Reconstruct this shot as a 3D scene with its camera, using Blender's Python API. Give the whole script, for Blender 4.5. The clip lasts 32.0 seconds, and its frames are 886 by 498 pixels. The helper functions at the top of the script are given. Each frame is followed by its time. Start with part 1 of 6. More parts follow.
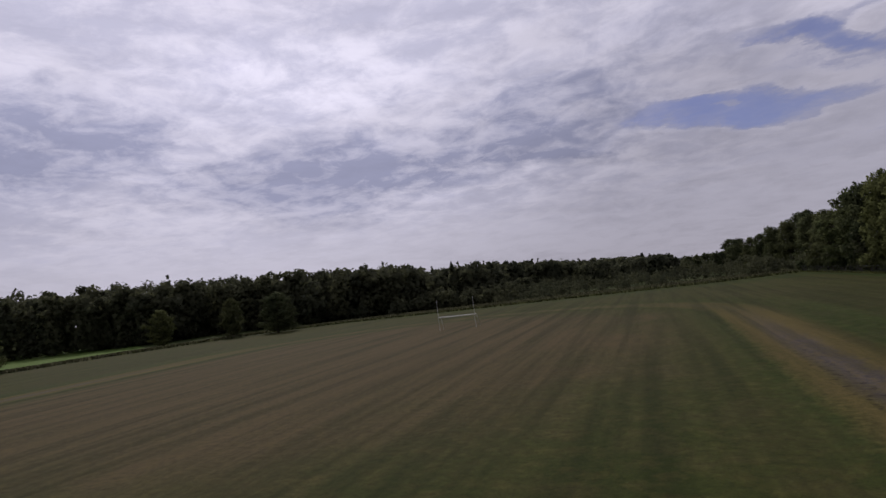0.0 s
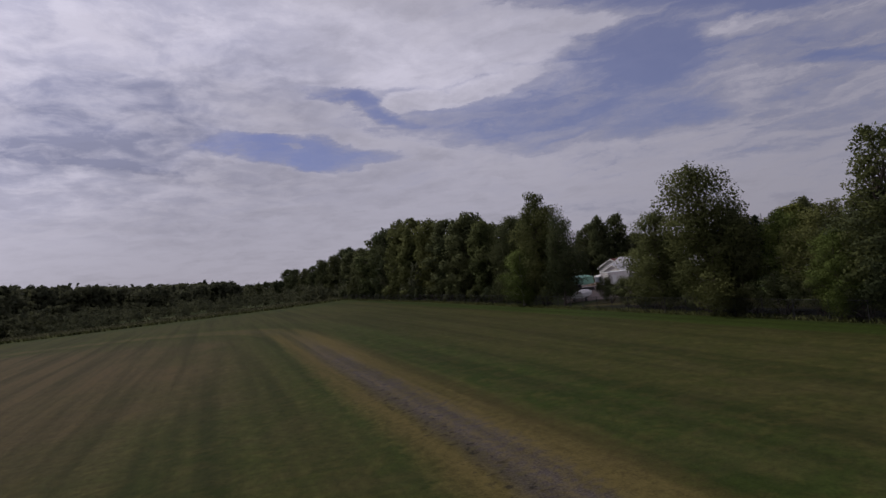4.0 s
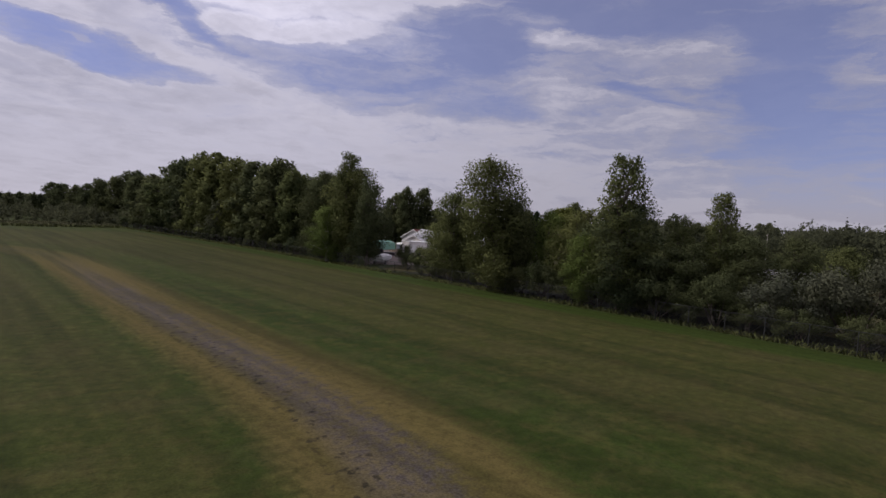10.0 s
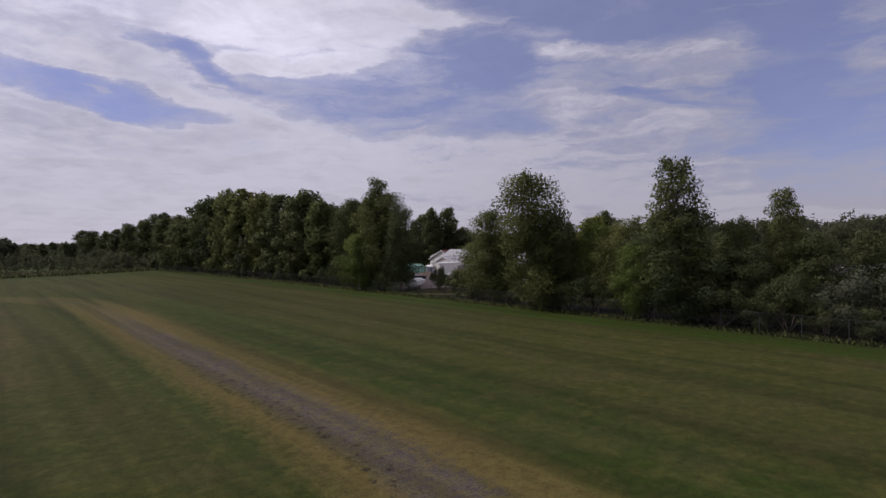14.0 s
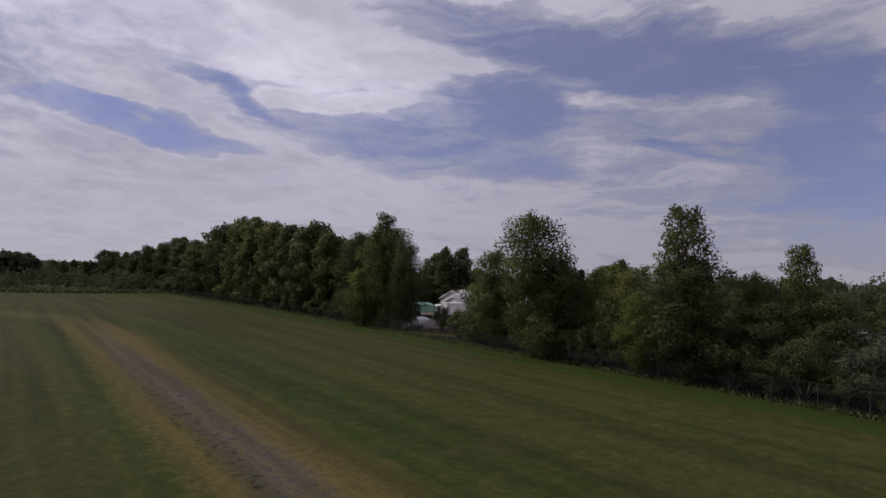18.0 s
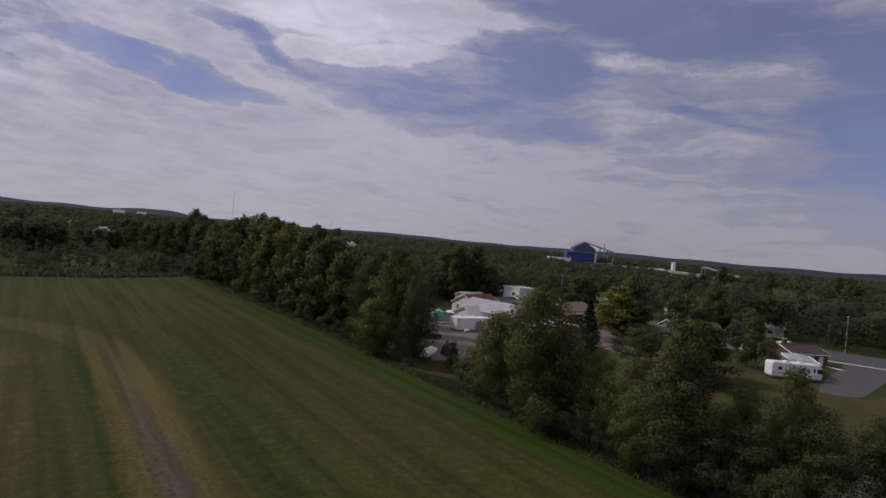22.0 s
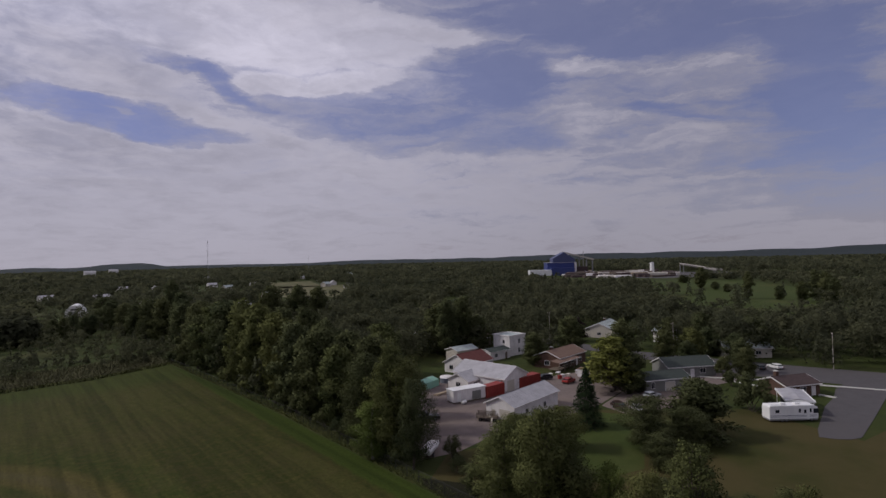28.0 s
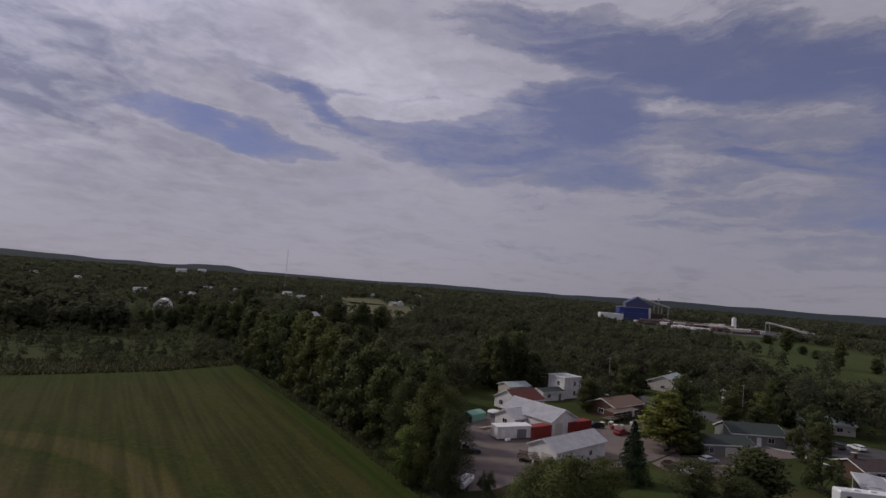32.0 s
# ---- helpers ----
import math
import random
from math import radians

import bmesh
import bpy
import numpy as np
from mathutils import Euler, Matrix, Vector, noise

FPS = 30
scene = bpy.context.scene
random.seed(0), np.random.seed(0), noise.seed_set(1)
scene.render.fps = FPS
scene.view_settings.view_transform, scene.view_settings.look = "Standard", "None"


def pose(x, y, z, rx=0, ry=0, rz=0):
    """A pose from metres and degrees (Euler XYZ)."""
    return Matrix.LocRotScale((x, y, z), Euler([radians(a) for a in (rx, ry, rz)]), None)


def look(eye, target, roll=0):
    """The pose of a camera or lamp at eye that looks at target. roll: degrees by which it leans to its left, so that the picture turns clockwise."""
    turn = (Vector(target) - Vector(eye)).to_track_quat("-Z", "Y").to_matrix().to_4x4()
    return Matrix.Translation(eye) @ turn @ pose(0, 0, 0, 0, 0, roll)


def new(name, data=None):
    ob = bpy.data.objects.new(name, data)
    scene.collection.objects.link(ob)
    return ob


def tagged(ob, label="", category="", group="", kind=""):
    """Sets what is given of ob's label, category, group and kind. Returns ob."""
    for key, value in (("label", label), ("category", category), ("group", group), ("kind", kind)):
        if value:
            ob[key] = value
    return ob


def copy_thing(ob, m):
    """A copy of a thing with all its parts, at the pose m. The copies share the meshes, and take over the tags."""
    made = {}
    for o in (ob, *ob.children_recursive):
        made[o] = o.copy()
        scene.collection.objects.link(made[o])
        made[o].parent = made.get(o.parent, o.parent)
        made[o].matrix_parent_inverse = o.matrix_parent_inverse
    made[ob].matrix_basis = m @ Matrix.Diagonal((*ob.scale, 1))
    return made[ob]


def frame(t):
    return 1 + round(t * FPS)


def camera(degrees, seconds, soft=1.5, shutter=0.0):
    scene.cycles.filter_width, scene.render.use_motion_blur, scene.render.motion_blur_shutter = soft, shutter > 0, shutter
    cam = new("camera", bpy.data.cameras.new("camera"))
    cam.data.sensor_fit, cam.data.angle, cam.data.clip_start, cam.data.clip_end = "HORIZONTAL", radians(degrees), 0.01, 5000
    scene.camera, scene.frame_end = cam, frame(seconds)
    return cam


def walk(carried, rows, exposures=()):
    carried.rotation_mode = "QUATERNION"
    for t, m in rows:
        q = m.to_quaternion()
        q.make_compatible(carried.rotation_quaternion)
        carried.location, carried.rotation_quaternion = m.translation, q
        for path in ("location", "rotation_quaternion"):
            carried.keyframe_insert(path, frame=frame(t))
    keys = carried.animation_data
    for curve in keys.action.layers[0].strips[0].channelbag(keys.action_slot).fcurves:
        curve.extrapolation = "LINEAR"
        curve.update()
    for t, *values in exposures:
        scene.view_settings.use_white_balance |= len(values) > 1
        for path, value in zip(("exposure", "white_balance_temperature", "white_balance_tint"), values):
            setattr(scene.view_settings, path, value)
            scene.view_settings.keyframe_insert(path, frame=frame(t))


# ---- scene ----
cam = camera(78.0, 32.0, soft=1.5)
EXPOSURES = [(0.0, -0.4), (2.5, -0.6), (3.2, -0.7), (3.8, -0.5), (4.5, -0.3), (6.5, -0.15), (8.0, -0.13), (10.0, 0.02), (12.0, 0.11), (13.5, 0.09), (16.0, -0.05), (19.0, -0.25), (20.0, -0.3), (22.0, -0.3), (23.0, -0.35), (25.0, -0.22), (28.0, -0.35), (29.2, -0.55), (31.0, -0.6), (32.0, -0.62)]
PATH = [
    (0.0, -1.19, 5.10, 7.78, 94.26, 6.89, 21.02),
    (0.5, -1.19, 5.10, 7.78, 92.14, 6.39, 21.66),
    (1.0, -1.19, 5.10, 7.78, 91.73, 14.80, 20.87),
    (1.2, -1.19, 5.10, 7.78, 91.57, 8.61, 20.69),
    (1.5, -1.19, 5.10, 7.78, 92.29, 2.62, 20.64),
    (1.8, -1.19, 5.10, 7.78, 92.61, -9.51, 21.50),
    (2.0, -1.19, 5.10, 7.78, 92.37, 0.37, 21.82),
    (2.5, -1.19, 5.10, 7.78, 91.84, 5.05, 29.84),
    (2.7, -1.19, 5.10, 7.78, 91.87, 4.00, 47.73),
    (3.0, -1.19, 5.10, 7.78, 87.55, 0.20, 64.64),
    (3.3, -1.19, 5.10, 7.78, 88.70, 1.20, 50.60),
    (3.7, -1.19, 5.10, 7.78, 93.21, 5.01, 9.20),
    (4.0, -1.19, 5.10, 7.78, 91.95, 6.07, -22.77),
    (4.5, -1.19, 5.10, 7.78, 91.23, 2.47, -36.92),
    (6.5, -0.27, 4.05, 7.65, 93.58, -5.13, -44.71),
    (7.0, -0.37, 3.77, 7.68, 92.12, -4.10, -43.48),
    (7.5, -0.64, 3.47, 7.72, 90.97, -4.92, -43.07),
    (8.0, -1.01, 3.22, 7.73, 89.69, -4.76, -43.68),
    (8.5, -1.50, 3.04, 7.63, 91.05, -5.29, -42.40),
    (9.0, -1.89, 2.94, 7.64, 89.03, -4.24, -42.23),
    (9.5, -2.28, 2.92, 7.66, 89.09, -5.30, -42.38),
    (10.0, -2.67, 3.00, 7.69, 87.27, -3.42, -42.72),
    (10.5, -3.00, 3.15, 7.71, 87.78, -3.63, -42.71),
    (11.0, -3.27, 3.41, 7.80, 86.80, -2.13, -42.26),
    (11.5, -3.44, 3.75, 7.91, 87.34, -2.60, -41.04),
    (12.0, -3.47, 4.20, 7.93, 86.77, 0.24, -41.97),
    (12.5, -3.39, 4.71, 7.92, 86.08, -1.03, -43.26),
    (13.0, -3.21, 5.19, 7.85, 86.21, -0.51, -44.10),
    (13.5, -2.95, 5.60, 7.93, 88.51, 0.09, -41.02),
    (15.5, -1.38, 6.82, 7.86, 89.95, 1.96, -40.55),
    (16.0, -0.96, 6.89, 7.82, 91.25, 1.03, -39.79),
    (16.5, -0.53, 6.83, 7.78, 92.56, -0.08, -39.74),
    (17.0, -0.13, 6.69, 7.76, 93.80, -0.29, -39.92),
    (17.5, 0.18, 6.42, 7.81, 93.28, -1.35, -39.85),
    (18.0, 0.39, 6.08, 7.82, 93.34, -2.44, -38.52),
    (18.5, 0.48, 5.67, 7.86, 93.42, -1.63, -39.55),
    (19.0, 0.49, 5.28, 8.21, 91.80, -3.03, -39.14),
    (19.5, 0.44, 5.03, 9.13, 92.32, -4.43, -38.53),
    (20.0, 0.59, 4.89, 10.79, 91.94, -3.63, -38.45),
    (20.5, 0.65, 4.81, 12.76, 90.88, -4.65, -37.96),
    (21.0, 0.43, 4.76, 15.11, 90.39, -5.52, -37.47),
    (21.5, -0.06, 4.74, 17.67, 90.00, -6.26, -37.10),
    (22.0, -0.66, 4.72, 20.28, 88.98, -5.30, -36.77),
    (22.5, -1.23, 4.66, 23.12, 88.68, -5.09, -36.54),
    (23.0, -1.69, 4.70, 26.09, 88.00, -4.53, -36.10),
    (23.5, -2.08, 4.93, 28.70, 87.25, -2.12, -36.21),
    (24.0, -2.26, 5.08, 30.59, 85.25, -3.09, -35.35),
    (24.5, -2.23, 5.25, 31.75, 87.10, 0.03, -35.50),
    (25.0, -2.05, 5.56, 32.21, 85.98, 0.53, -36.74),
    (25.5, -1.87, 5.84, 32.33, 88.17, 2.07, -37.88),
    (27.5, -1.51, 6.21, 32.51, 88.56, 1.21, -38.14),
    (28.0, -1.51, 5.98, 32.67, 90.90, 1.27, -38.96),
    (28.5, -1.58, 5.51, 32.90, 93.02, 0.98, -37.45),
    (29.0, -1.57, 5.10, 33.08, 92.62, 1.02, -36.55),
    (29.5, -1.40, 4.82, 33.15, 93.29, 2.38, -36.63),
    (30.0, -1.08, 4.64, 33.12, 93.45, 0.81, -37.29),
    (30.5, -0.74, 4.43, 33.06, 93.52, 0.17, -38.05),
    (31.0, -0.49, 4.12, 33.06, 93.92, -2.13, -37.98),
    (31.5, -0.29, 3.69, 33.13, 92.80, -3.88, -35.64),
    (32.0, -0.05, 3.21, 33.25, 93.65, -4.57, -31.62),
]
walk(cam, [(t, pose(*r)) for t, *r in PATH], EXPOSURES)


# ---- sky and sun ----
SUN_AZ, SUN_EL = -42.0, 40.0          # degrees from +y towards +x, and above the horizon
world = bpy.data.worlds.new("sky")
scene.world = world
world.use_nodes = True
wn, wl = world.node_tree.nodes, world.node_tree.links
wn.clear()


def link_to(tree, source, target):
    if hasattr(source, "default_value"):
        tree.links.new(source, target)
    else:
        target.default_value = source


def math_node(tree, op, a, b=0.0, c=0.0, clamp=False):
    n = tree.nodes.new("ShaderNodeMath")
    n.operation, n.use_clamp = op, clamp
    for k, v in enumerate((a, b, c)):
        link_to(tree, v, n.inputs[k])
    return n.outputs[0]


def noise_node(tree, vector, scale, detail=5.0, rough=0.55, warp=0.0):
    n = tree.nodes.new("ShaderNodeTexNoise")
    if vector is not None:
        tree.links.new(vector, n.inputs["Vector"])
    n.inputs["Scale"].default_value, n.inputs["Detail"].default_value = scale, detail
    n.inputs["Roughness"].default_value, n.inputs["Distortion"].default_value = rough, warp
    return n


def mapped(tree, value, a, b, c, d, smooth=False):
    n = tree.nodes.new("ShaderNodeMapRange")
    n.interpolation_type = "SMOOTHSTEP" if smooth else "LINEAR"
    link_to(tree, value, n.inputs[0])
    for k, v in enumerate((a, b, c, d)):
        n.inputs[k + 1].default_value = v
    return n.outputs[0]


def mix_colour(tree, factor, a, b, kind="MIX"):
    n = tree.nodes.new("ShaderNodeMix")
    n.data_type, n.blend_type = "RGBA", kind
    link_to(tree, factor, n.inputs[0])
    for k, v in ((6, a), (7, b)):
        if isinstance(v, tuple):
            n.inputs[k].default_value = (*v, 1.0)
        else:
            tree.links.new(v, n.inputs[k])
    return n.outputs[2]


def build_sky():
    tree = world.node_tree
    sky = wn.new("ShaderNodeTexSky")
    sky.sky_type, sky.sun_disc = "NISHITA", False
    sky.sun_elevation, sky.sun_rotation = radians(SUN_EL), radians(SUN_AZ)
    sky.air_density, sky.dust_density, sky.ozone_density = 1.0, 0.6, 6.0
    tc = wn.new("ShaderNodeTexCoord")
    sep = wn.new("ShaderNodeSeparateXYZ")
    wl.new(tc.outputs["Generated"], sep.inputs[0])
    dx, dy, dz = sep.outputs
    up = math_node(tree, "MAXIMUM", dz, 0.0)
    low = math_node(tree, "ADD", up, 0.15)
    px, py = math_node(tree, "DIVIDE", dx, low), math_node(tree, "DIVIDE", dy, low)
    flat = wn.new("ShaderNodeCombineXYZ")
    wl.new(px, flat.inputs[0]), wl.new(py, flat.inputs[1])
    # azimuth and height in degrees; the shapes of the deck lie on these, their edges pushed about by a coarse noise
    az = math_node(tree, "MULTIPLY", math_node(tree, "ARCTAN2", dx, dy), 57.2958)
    el = math_node(tree, "MULTIPLY", math_node(tree, "ARCSINE", dz), 57.2958)
    net = wn.new("ShaderNodeCombineXYZ")
    wl.new(math_node(tree, "MULTIPLY", az, 0.055), net.inputs[0]), wl.new(math_node(tree, "MULTIPLY", el, 0.14), net.inputs[1])
    push = noise_node(tree, net.outputs[0], 1.0, 9.0, 0.62)
    shift = wn.new("ShaderNodeSeparateColor")
    wl.new(push.outputs["Color"], shift.inputs[0])
    bx = math_node(tree, "ADD", az, math_node(tree, "MULTIPLY", math_node(tree, "SUBTRACT", shift.outputs[0], 0.5), 20.0))
    by = math_node(tree, "ADD", el, math_node(tree, "MULTIPLY", math_node(tree, "SUBTRACT", shift.outputs[1], 0.5), 7.5))
    bent = wn.new("ShaderNodeCombineXYZ")
    wl.new(math_node(tree, "MULTIPLY", bx, 0.06), bent.inputs[0]), wl.new(math_node(tree, "MULTIPLY", by, 0.15), bent.inputs[1])

    def patch(cx, cy, rx, ry, turn, x=bx, y=by):
        """1 inside a soft-edged ellipse, 0 outside."""
        c, s = math.cos(radians(turn)), math.sin(radians(turn))
        u, v = math_node(tree, "SUBTRACT", x, cx), math_node(tree, "SUBTRACT", y, cy)
        a = math_node(tree, "ADD", math_node(tree, "MULTIPLY", u, c / rx), math_node(tree, "MULTIPLY", v, s / rx))
        b = math_node(tree, "ADD", math_node(tree, "MULTIPLY", u, -s / ry), math_node(tree, "MULTIPLY", v, c / ry))
        r = math_node(tree, "ADD", math_node(tree, "MULTIPLY", a, a), math_node(tree, "MULTIPLY", b, b))
        return mapped(tree, r, 0.0, 2.3, 1.0, 0.0, True)

    def summed(rows):
        total = None
        for g in rows:
            m = math_node(tree, "MULTIPLY", patch(*g[:5]), g[5])
            total = m if total is None else math_node(tree, "ADD", total, m)
        return total

    wisps = wn.new("ShaderNodeMapping")
    wisps.inputs["Rotation"].default_value = (0, 0, radians(20))
    wisps.inputs["Scale"].default_value = (1.0, 2.6, 1.0)
    wl.new(bent.outputs[0], wisps.inputs[0])
    streak = noise_node(tree, wisps.outputs[0], 1.5, 9.0, 0.62, 0.5).outputs["Fac"]
    puff = noise_node(tree, flat.outputs[0], 3.2, 9.0, 0.64, 0.3).outputs["Fac"]
    # torn cirrus in the east, a closed deck in the west
    east = mapped(tree, az, 18.0, 48.0, 0.0, 1.0, True)
    cover = math_node(tree, "SUBTRACT", mapped(tree, east, 0.0, 1.0, 1.02, 0.80), summed(SKY_GAPS))
    cover = math_node(tree, "ADD", cover, math_node(tree, "MULTIPLY", math_node(tree, "SUBTRACT", streak, 0.5), mapped(tree, east, 0.0, 1.0, 1.3, 1.7)))
    cover = math_node(tree, "ADD", cover, math_node(tree, "MULTIPLY", math_node(tree, "SUBTRACT", puff, 0.5), mapped(tree, east, 0.0, 1.0, 1.0, 0.7)))
    alpha = mapped(tree, cover, -0.20, 0.92, 0.28, 0.96, True)
    haze = mapped(tree, up, 0.0, 0.17, 0.84, 0.0, True)
    alpha = math_node(tree, "MAXIMUM", alpha, haze)
    # grey bellies and bright rims; brighter towards the sun
    to_sun = Vector((math.sin(radians(SUN_AZ)) * math.cos(radians(SUN_EL)), math.cos(radians(SUN_AZ)) * math.cos(radians(SUN_EL)), math.sin(radians(SUN_EL))))
    dot = wn.new("ShaderNodeVectorMath")
    dot.operation = "DOT_PRODUCT"
    wl.new(tc.outputs["Generated"], dot.inputs[0])
    dot.inputs[1].default_value = to_sun
    glow = mapped(tree, dot.outputs["Value"], 0.60, 1.0, 0.0, 0.85, True)
    belly = noise_node(tree, bent.outputs[0], 1.1, 7.0, 0.6).outputs["Fac"]
    fine = noise_node(tree, flat.outputs[0], 6.0, 8.0, 0.62, 0.4).outputs["Fac"]
    tone = math_node(tree, "ADD", math_node(tree, "MULTIPLY", belly, 0.55), math_node(tree, "MULTIPLY", fine, 0.45))
    left = mapped(tree, az, -6.0, 22.0, 1.0, 0.0, True)
    patchy = math_node(tree, "MULTIPLY", mapped(tree, tone, 0.40, 0.60, 1.0, 0.0, True), mapped(tree, left, 0.0, 1.0, 0.20, 0.55))
    heavy = math_node(tree, "MULTIPLY", summed(SKY_BELLIES), mapped(tree, tone, 0.36, 0.66, 1.15, 0.40))
    thick = math_node(tree, "ADD", patchy, heavy, clamp=True)
    thick = math_node(tree, "MULTIPLY", thick, mapped(tree, up, 0.05, 0.20, 0.0, 1.0, True))
    colour = mix_colour(tree, thick, CLOUD_LIGHT, CLOUD_DARK)
    # sunlit edges of the torn clouds
    rim = math_node(tree, "MULTIPLY", mapped(tree, cover, 0.45, 0.75, 0.0, 1.0, True), mapped(tree, cover, 0.85, 1.35, 0.16, 0.0, True))
    lit = math_node(tree, "MULTIPLY", summed(SKY_BRIGHT), mapped(tree, tone, 0.36, 0.62, 0.4, 1.2))
    bright = math_node(tree, "ADD", math_node(tree, "ADD", 1.0, glow), math_node(tree, "ADD", rim, lit))
    bright = math_node(tree, "MULTIPLY", bright, mapped(tree, up, 0.0, 0.35, 0.90, 1.10))
    bright = math_node(tree, "MULTIPLY", bright, mapped(tree, dot.outputs["Value"], -0.15, 0.45, 0.78, 1.0, True))
    scaled = wn.new("ShaderNodeVectorMath")
    scaled.operation = "SCALE"
    wl.new(colour, scaled.inputs[0]), wl.new(bright, scaled.inputs["Scale"])
    b1, b2, ms, out = (wn.new(k) for k in ("ShaderNodeBackground", "ShaderNodeBackground", "ShaderNodeMixShader", "ShaderNodeOutputWorld"))
    tint = mix_colour(tree, 1.0, sky.outputs[0], (1.07, 0.82, 1.08), "MULTIPLY")
    wl.new(tint, b1.inputs[0])
    b1.inputs[1].default_value = SKY_STRENGTH
    wl.new(scaled.outputs[0], b2.inputs[0])
    b2.inputs[1].default_value = 1.0
    wl.new(alpha, ms.inputs[0]), wl.new(b1.outputs[0], ms.inputs[1]), wl.new(b2.outputs[0], ms.inputs[2])
    wl.new(ms.outputs[0], out.inputs[0])


# openings in the cloud deck (and, below zero, wisps before them): azimuth, height, radii, turn and depth, in degrees
SKY_GAPS = ((57.0, 22.2, 22.0, 3.1, -10, 1.00), (31.0, 15.2, 14.5, 3.3, -7, 0.74), (16.0, 17.6, 5.0, 0.9, -18, 0.75), (45.0, 18.0, 6.5, 2.4, -10, 0.90),
            (7.6, 13.4, 8.0, 1.3, -8, 1.05), (25.0, 17.9, 7.5, 0.8, 5, -0.75), (7.2, 13.9, 1.1, 0.3, 0, -0.40), (62.0, 13.2, 4.0, 0.6, -8, 0.45),
            (60.0, 13.0, 18.0, 6.0, -12, 0.30), (79.0, 9.0, 10.0, 6.0, -10, 0.60), (73.0, 15.0, 5.0, 3.0, -40, 0.45), (98.0, 12.0, 15.0, 9.0, 0, 0.50))
# heavy grey bellies of the deck, in the same way
SKY_BELLIES = ((-29.0, 13.2, 15.0, 3.2, 3, 0.85), (-33.0, 9.8, 6.0, 2.0, -12, 0.55), (-57.0, 16.4, 10.0, 3.4, 4, 0.75), (-7.0, 16.2, 8.0, 4.2, 0, 0.50),
               (6.0, 20.5, 7.0, 2.4, -10, 0.25), (-85.0, 15.0, 18.0, 4.2, -3, 0.62), (-103.0, 17.0, 10.0, 3.0, 5, 0.40), (-9.0, 12.6, 6.0, 0.5, -4, 0.35))
# where the sun shines through
SKY_BRIGHT = ((20.0, 21.5, 17.0, 3.6, -8, 0.32), (-33.0, 22.5, 12.0, 3.5, 0, 0.25), (-18.0, 9.5, 12.0, 2.0, 0, 0.12))
CLOUD_LIGHT, CLOUD_DARK, SKY_STRENGTH = (0.478, 0.458, 0.545), (0.225, 0.230, 0.325), 0.082
build_sky()

sun = new("sun", bpy.data.lights.new("sun", "SUN"))
sun.data.energy, sun.data.angle, sun.data.color = 2.2, radians(2.5), (1.0, 0.94, 0.86)
sun.matrix_world = look((0, 0, 0), (-math.sin(radians(SUN_AZ)) * math.cos(radians(SUN_EL)), -math.cos(radians(SUN_AZ)) * math.cos(radians(SUN_EL)), -math.sin(radians(SUN_EL))))


# ---- materials ----
def material(name, rough=0.9, metal=0.0, spec=0.3):
    m = bpy.data.materials.new(name)
    m.use_nodes = True
    p = m.node_tree.nodes["Principled BSDF"]
    p.inputs["Roughness"].default_value, p.inputs["Metallic"].default_value = rough, metal
    p.inputs["Specular IOR Level"].default_value = spec
    return m, m.node_tree, p


def position(tree):
    return tree.nodes.new("ShaderNodeNewGeometry").outputs["Position"]


def bump(tree, p, height, strength, distance):
    b = tree.nodes.new("ShaderNodeBump")
    b.inputs["Strength"].default_value, b.inputs["Distance"].default_value = strength, distance
    tree.links.new(height, b.inputs["Height"])
    tree.links.new(b.outputs[0], p.inputs["Normal"])


def ramp(tree, factor, stops):
    n = tree.nodes.new("ShaderNodeValToRGB")
    el = n.color_ramp.elements
    while len(el) < len(stops):
        el.new(0.5)
    for e, (at, c) in zip(el, stops):
        e.position, e.color = at, (*c, 1.0)
    tree.links.new(factor, n.inputs[0])
    return n.outputs[0]


def painted(name, colour, dirt=0.25, rough=0.7, metal=0.0, scale=1.2, relief=0.0):
    """Paint, siding or plastic: two scales of wear, and rain streaks."""
    m, tree, p = material(name, rough, metal)
    pos = position(tree)
    big, small = noise_node(tree, pos, scale * 0.5, 4).outputs["Fac"], noise_node(tree, pos, scale * 9, 4).outputs["Fac"]
    st = tree.nodes.new("ShaderNodeMapping")
    st.inputs["Scale"].default_value = (3.0, 3.0, 0.35)
    tree.links.new(pos, st.inputs[0])
    streak = noise_node(tree, st.outputs[0], 1.6, 5).outputs["Fac"]
    t = math_node(tree, "ADD", math_node(tree, "MULTIPLY", big, 0.45), math_node(tree, "ADD", math_node(tree, "MULTIPLY", small, 0.2), math_node(tree, "MULTIPLY", streak, 0.35)))
    t = mapped(tree, t, 0.35, 0.68, 1.0 - dirt, 1.0 + dirt * 0.25)
    s = tree.nodes.new("ShaderNodeVectorMath")
    s.operation = "SCALE"
    s.inputs[0].default_value = colour
    tree.links.new(t, s.inputs["Scale"])
    tree.links.new(s.outputs[0], p.inputs["Base Color"])
    if relief:
        bump(tree, p, small, 0.4, relief)
    return m


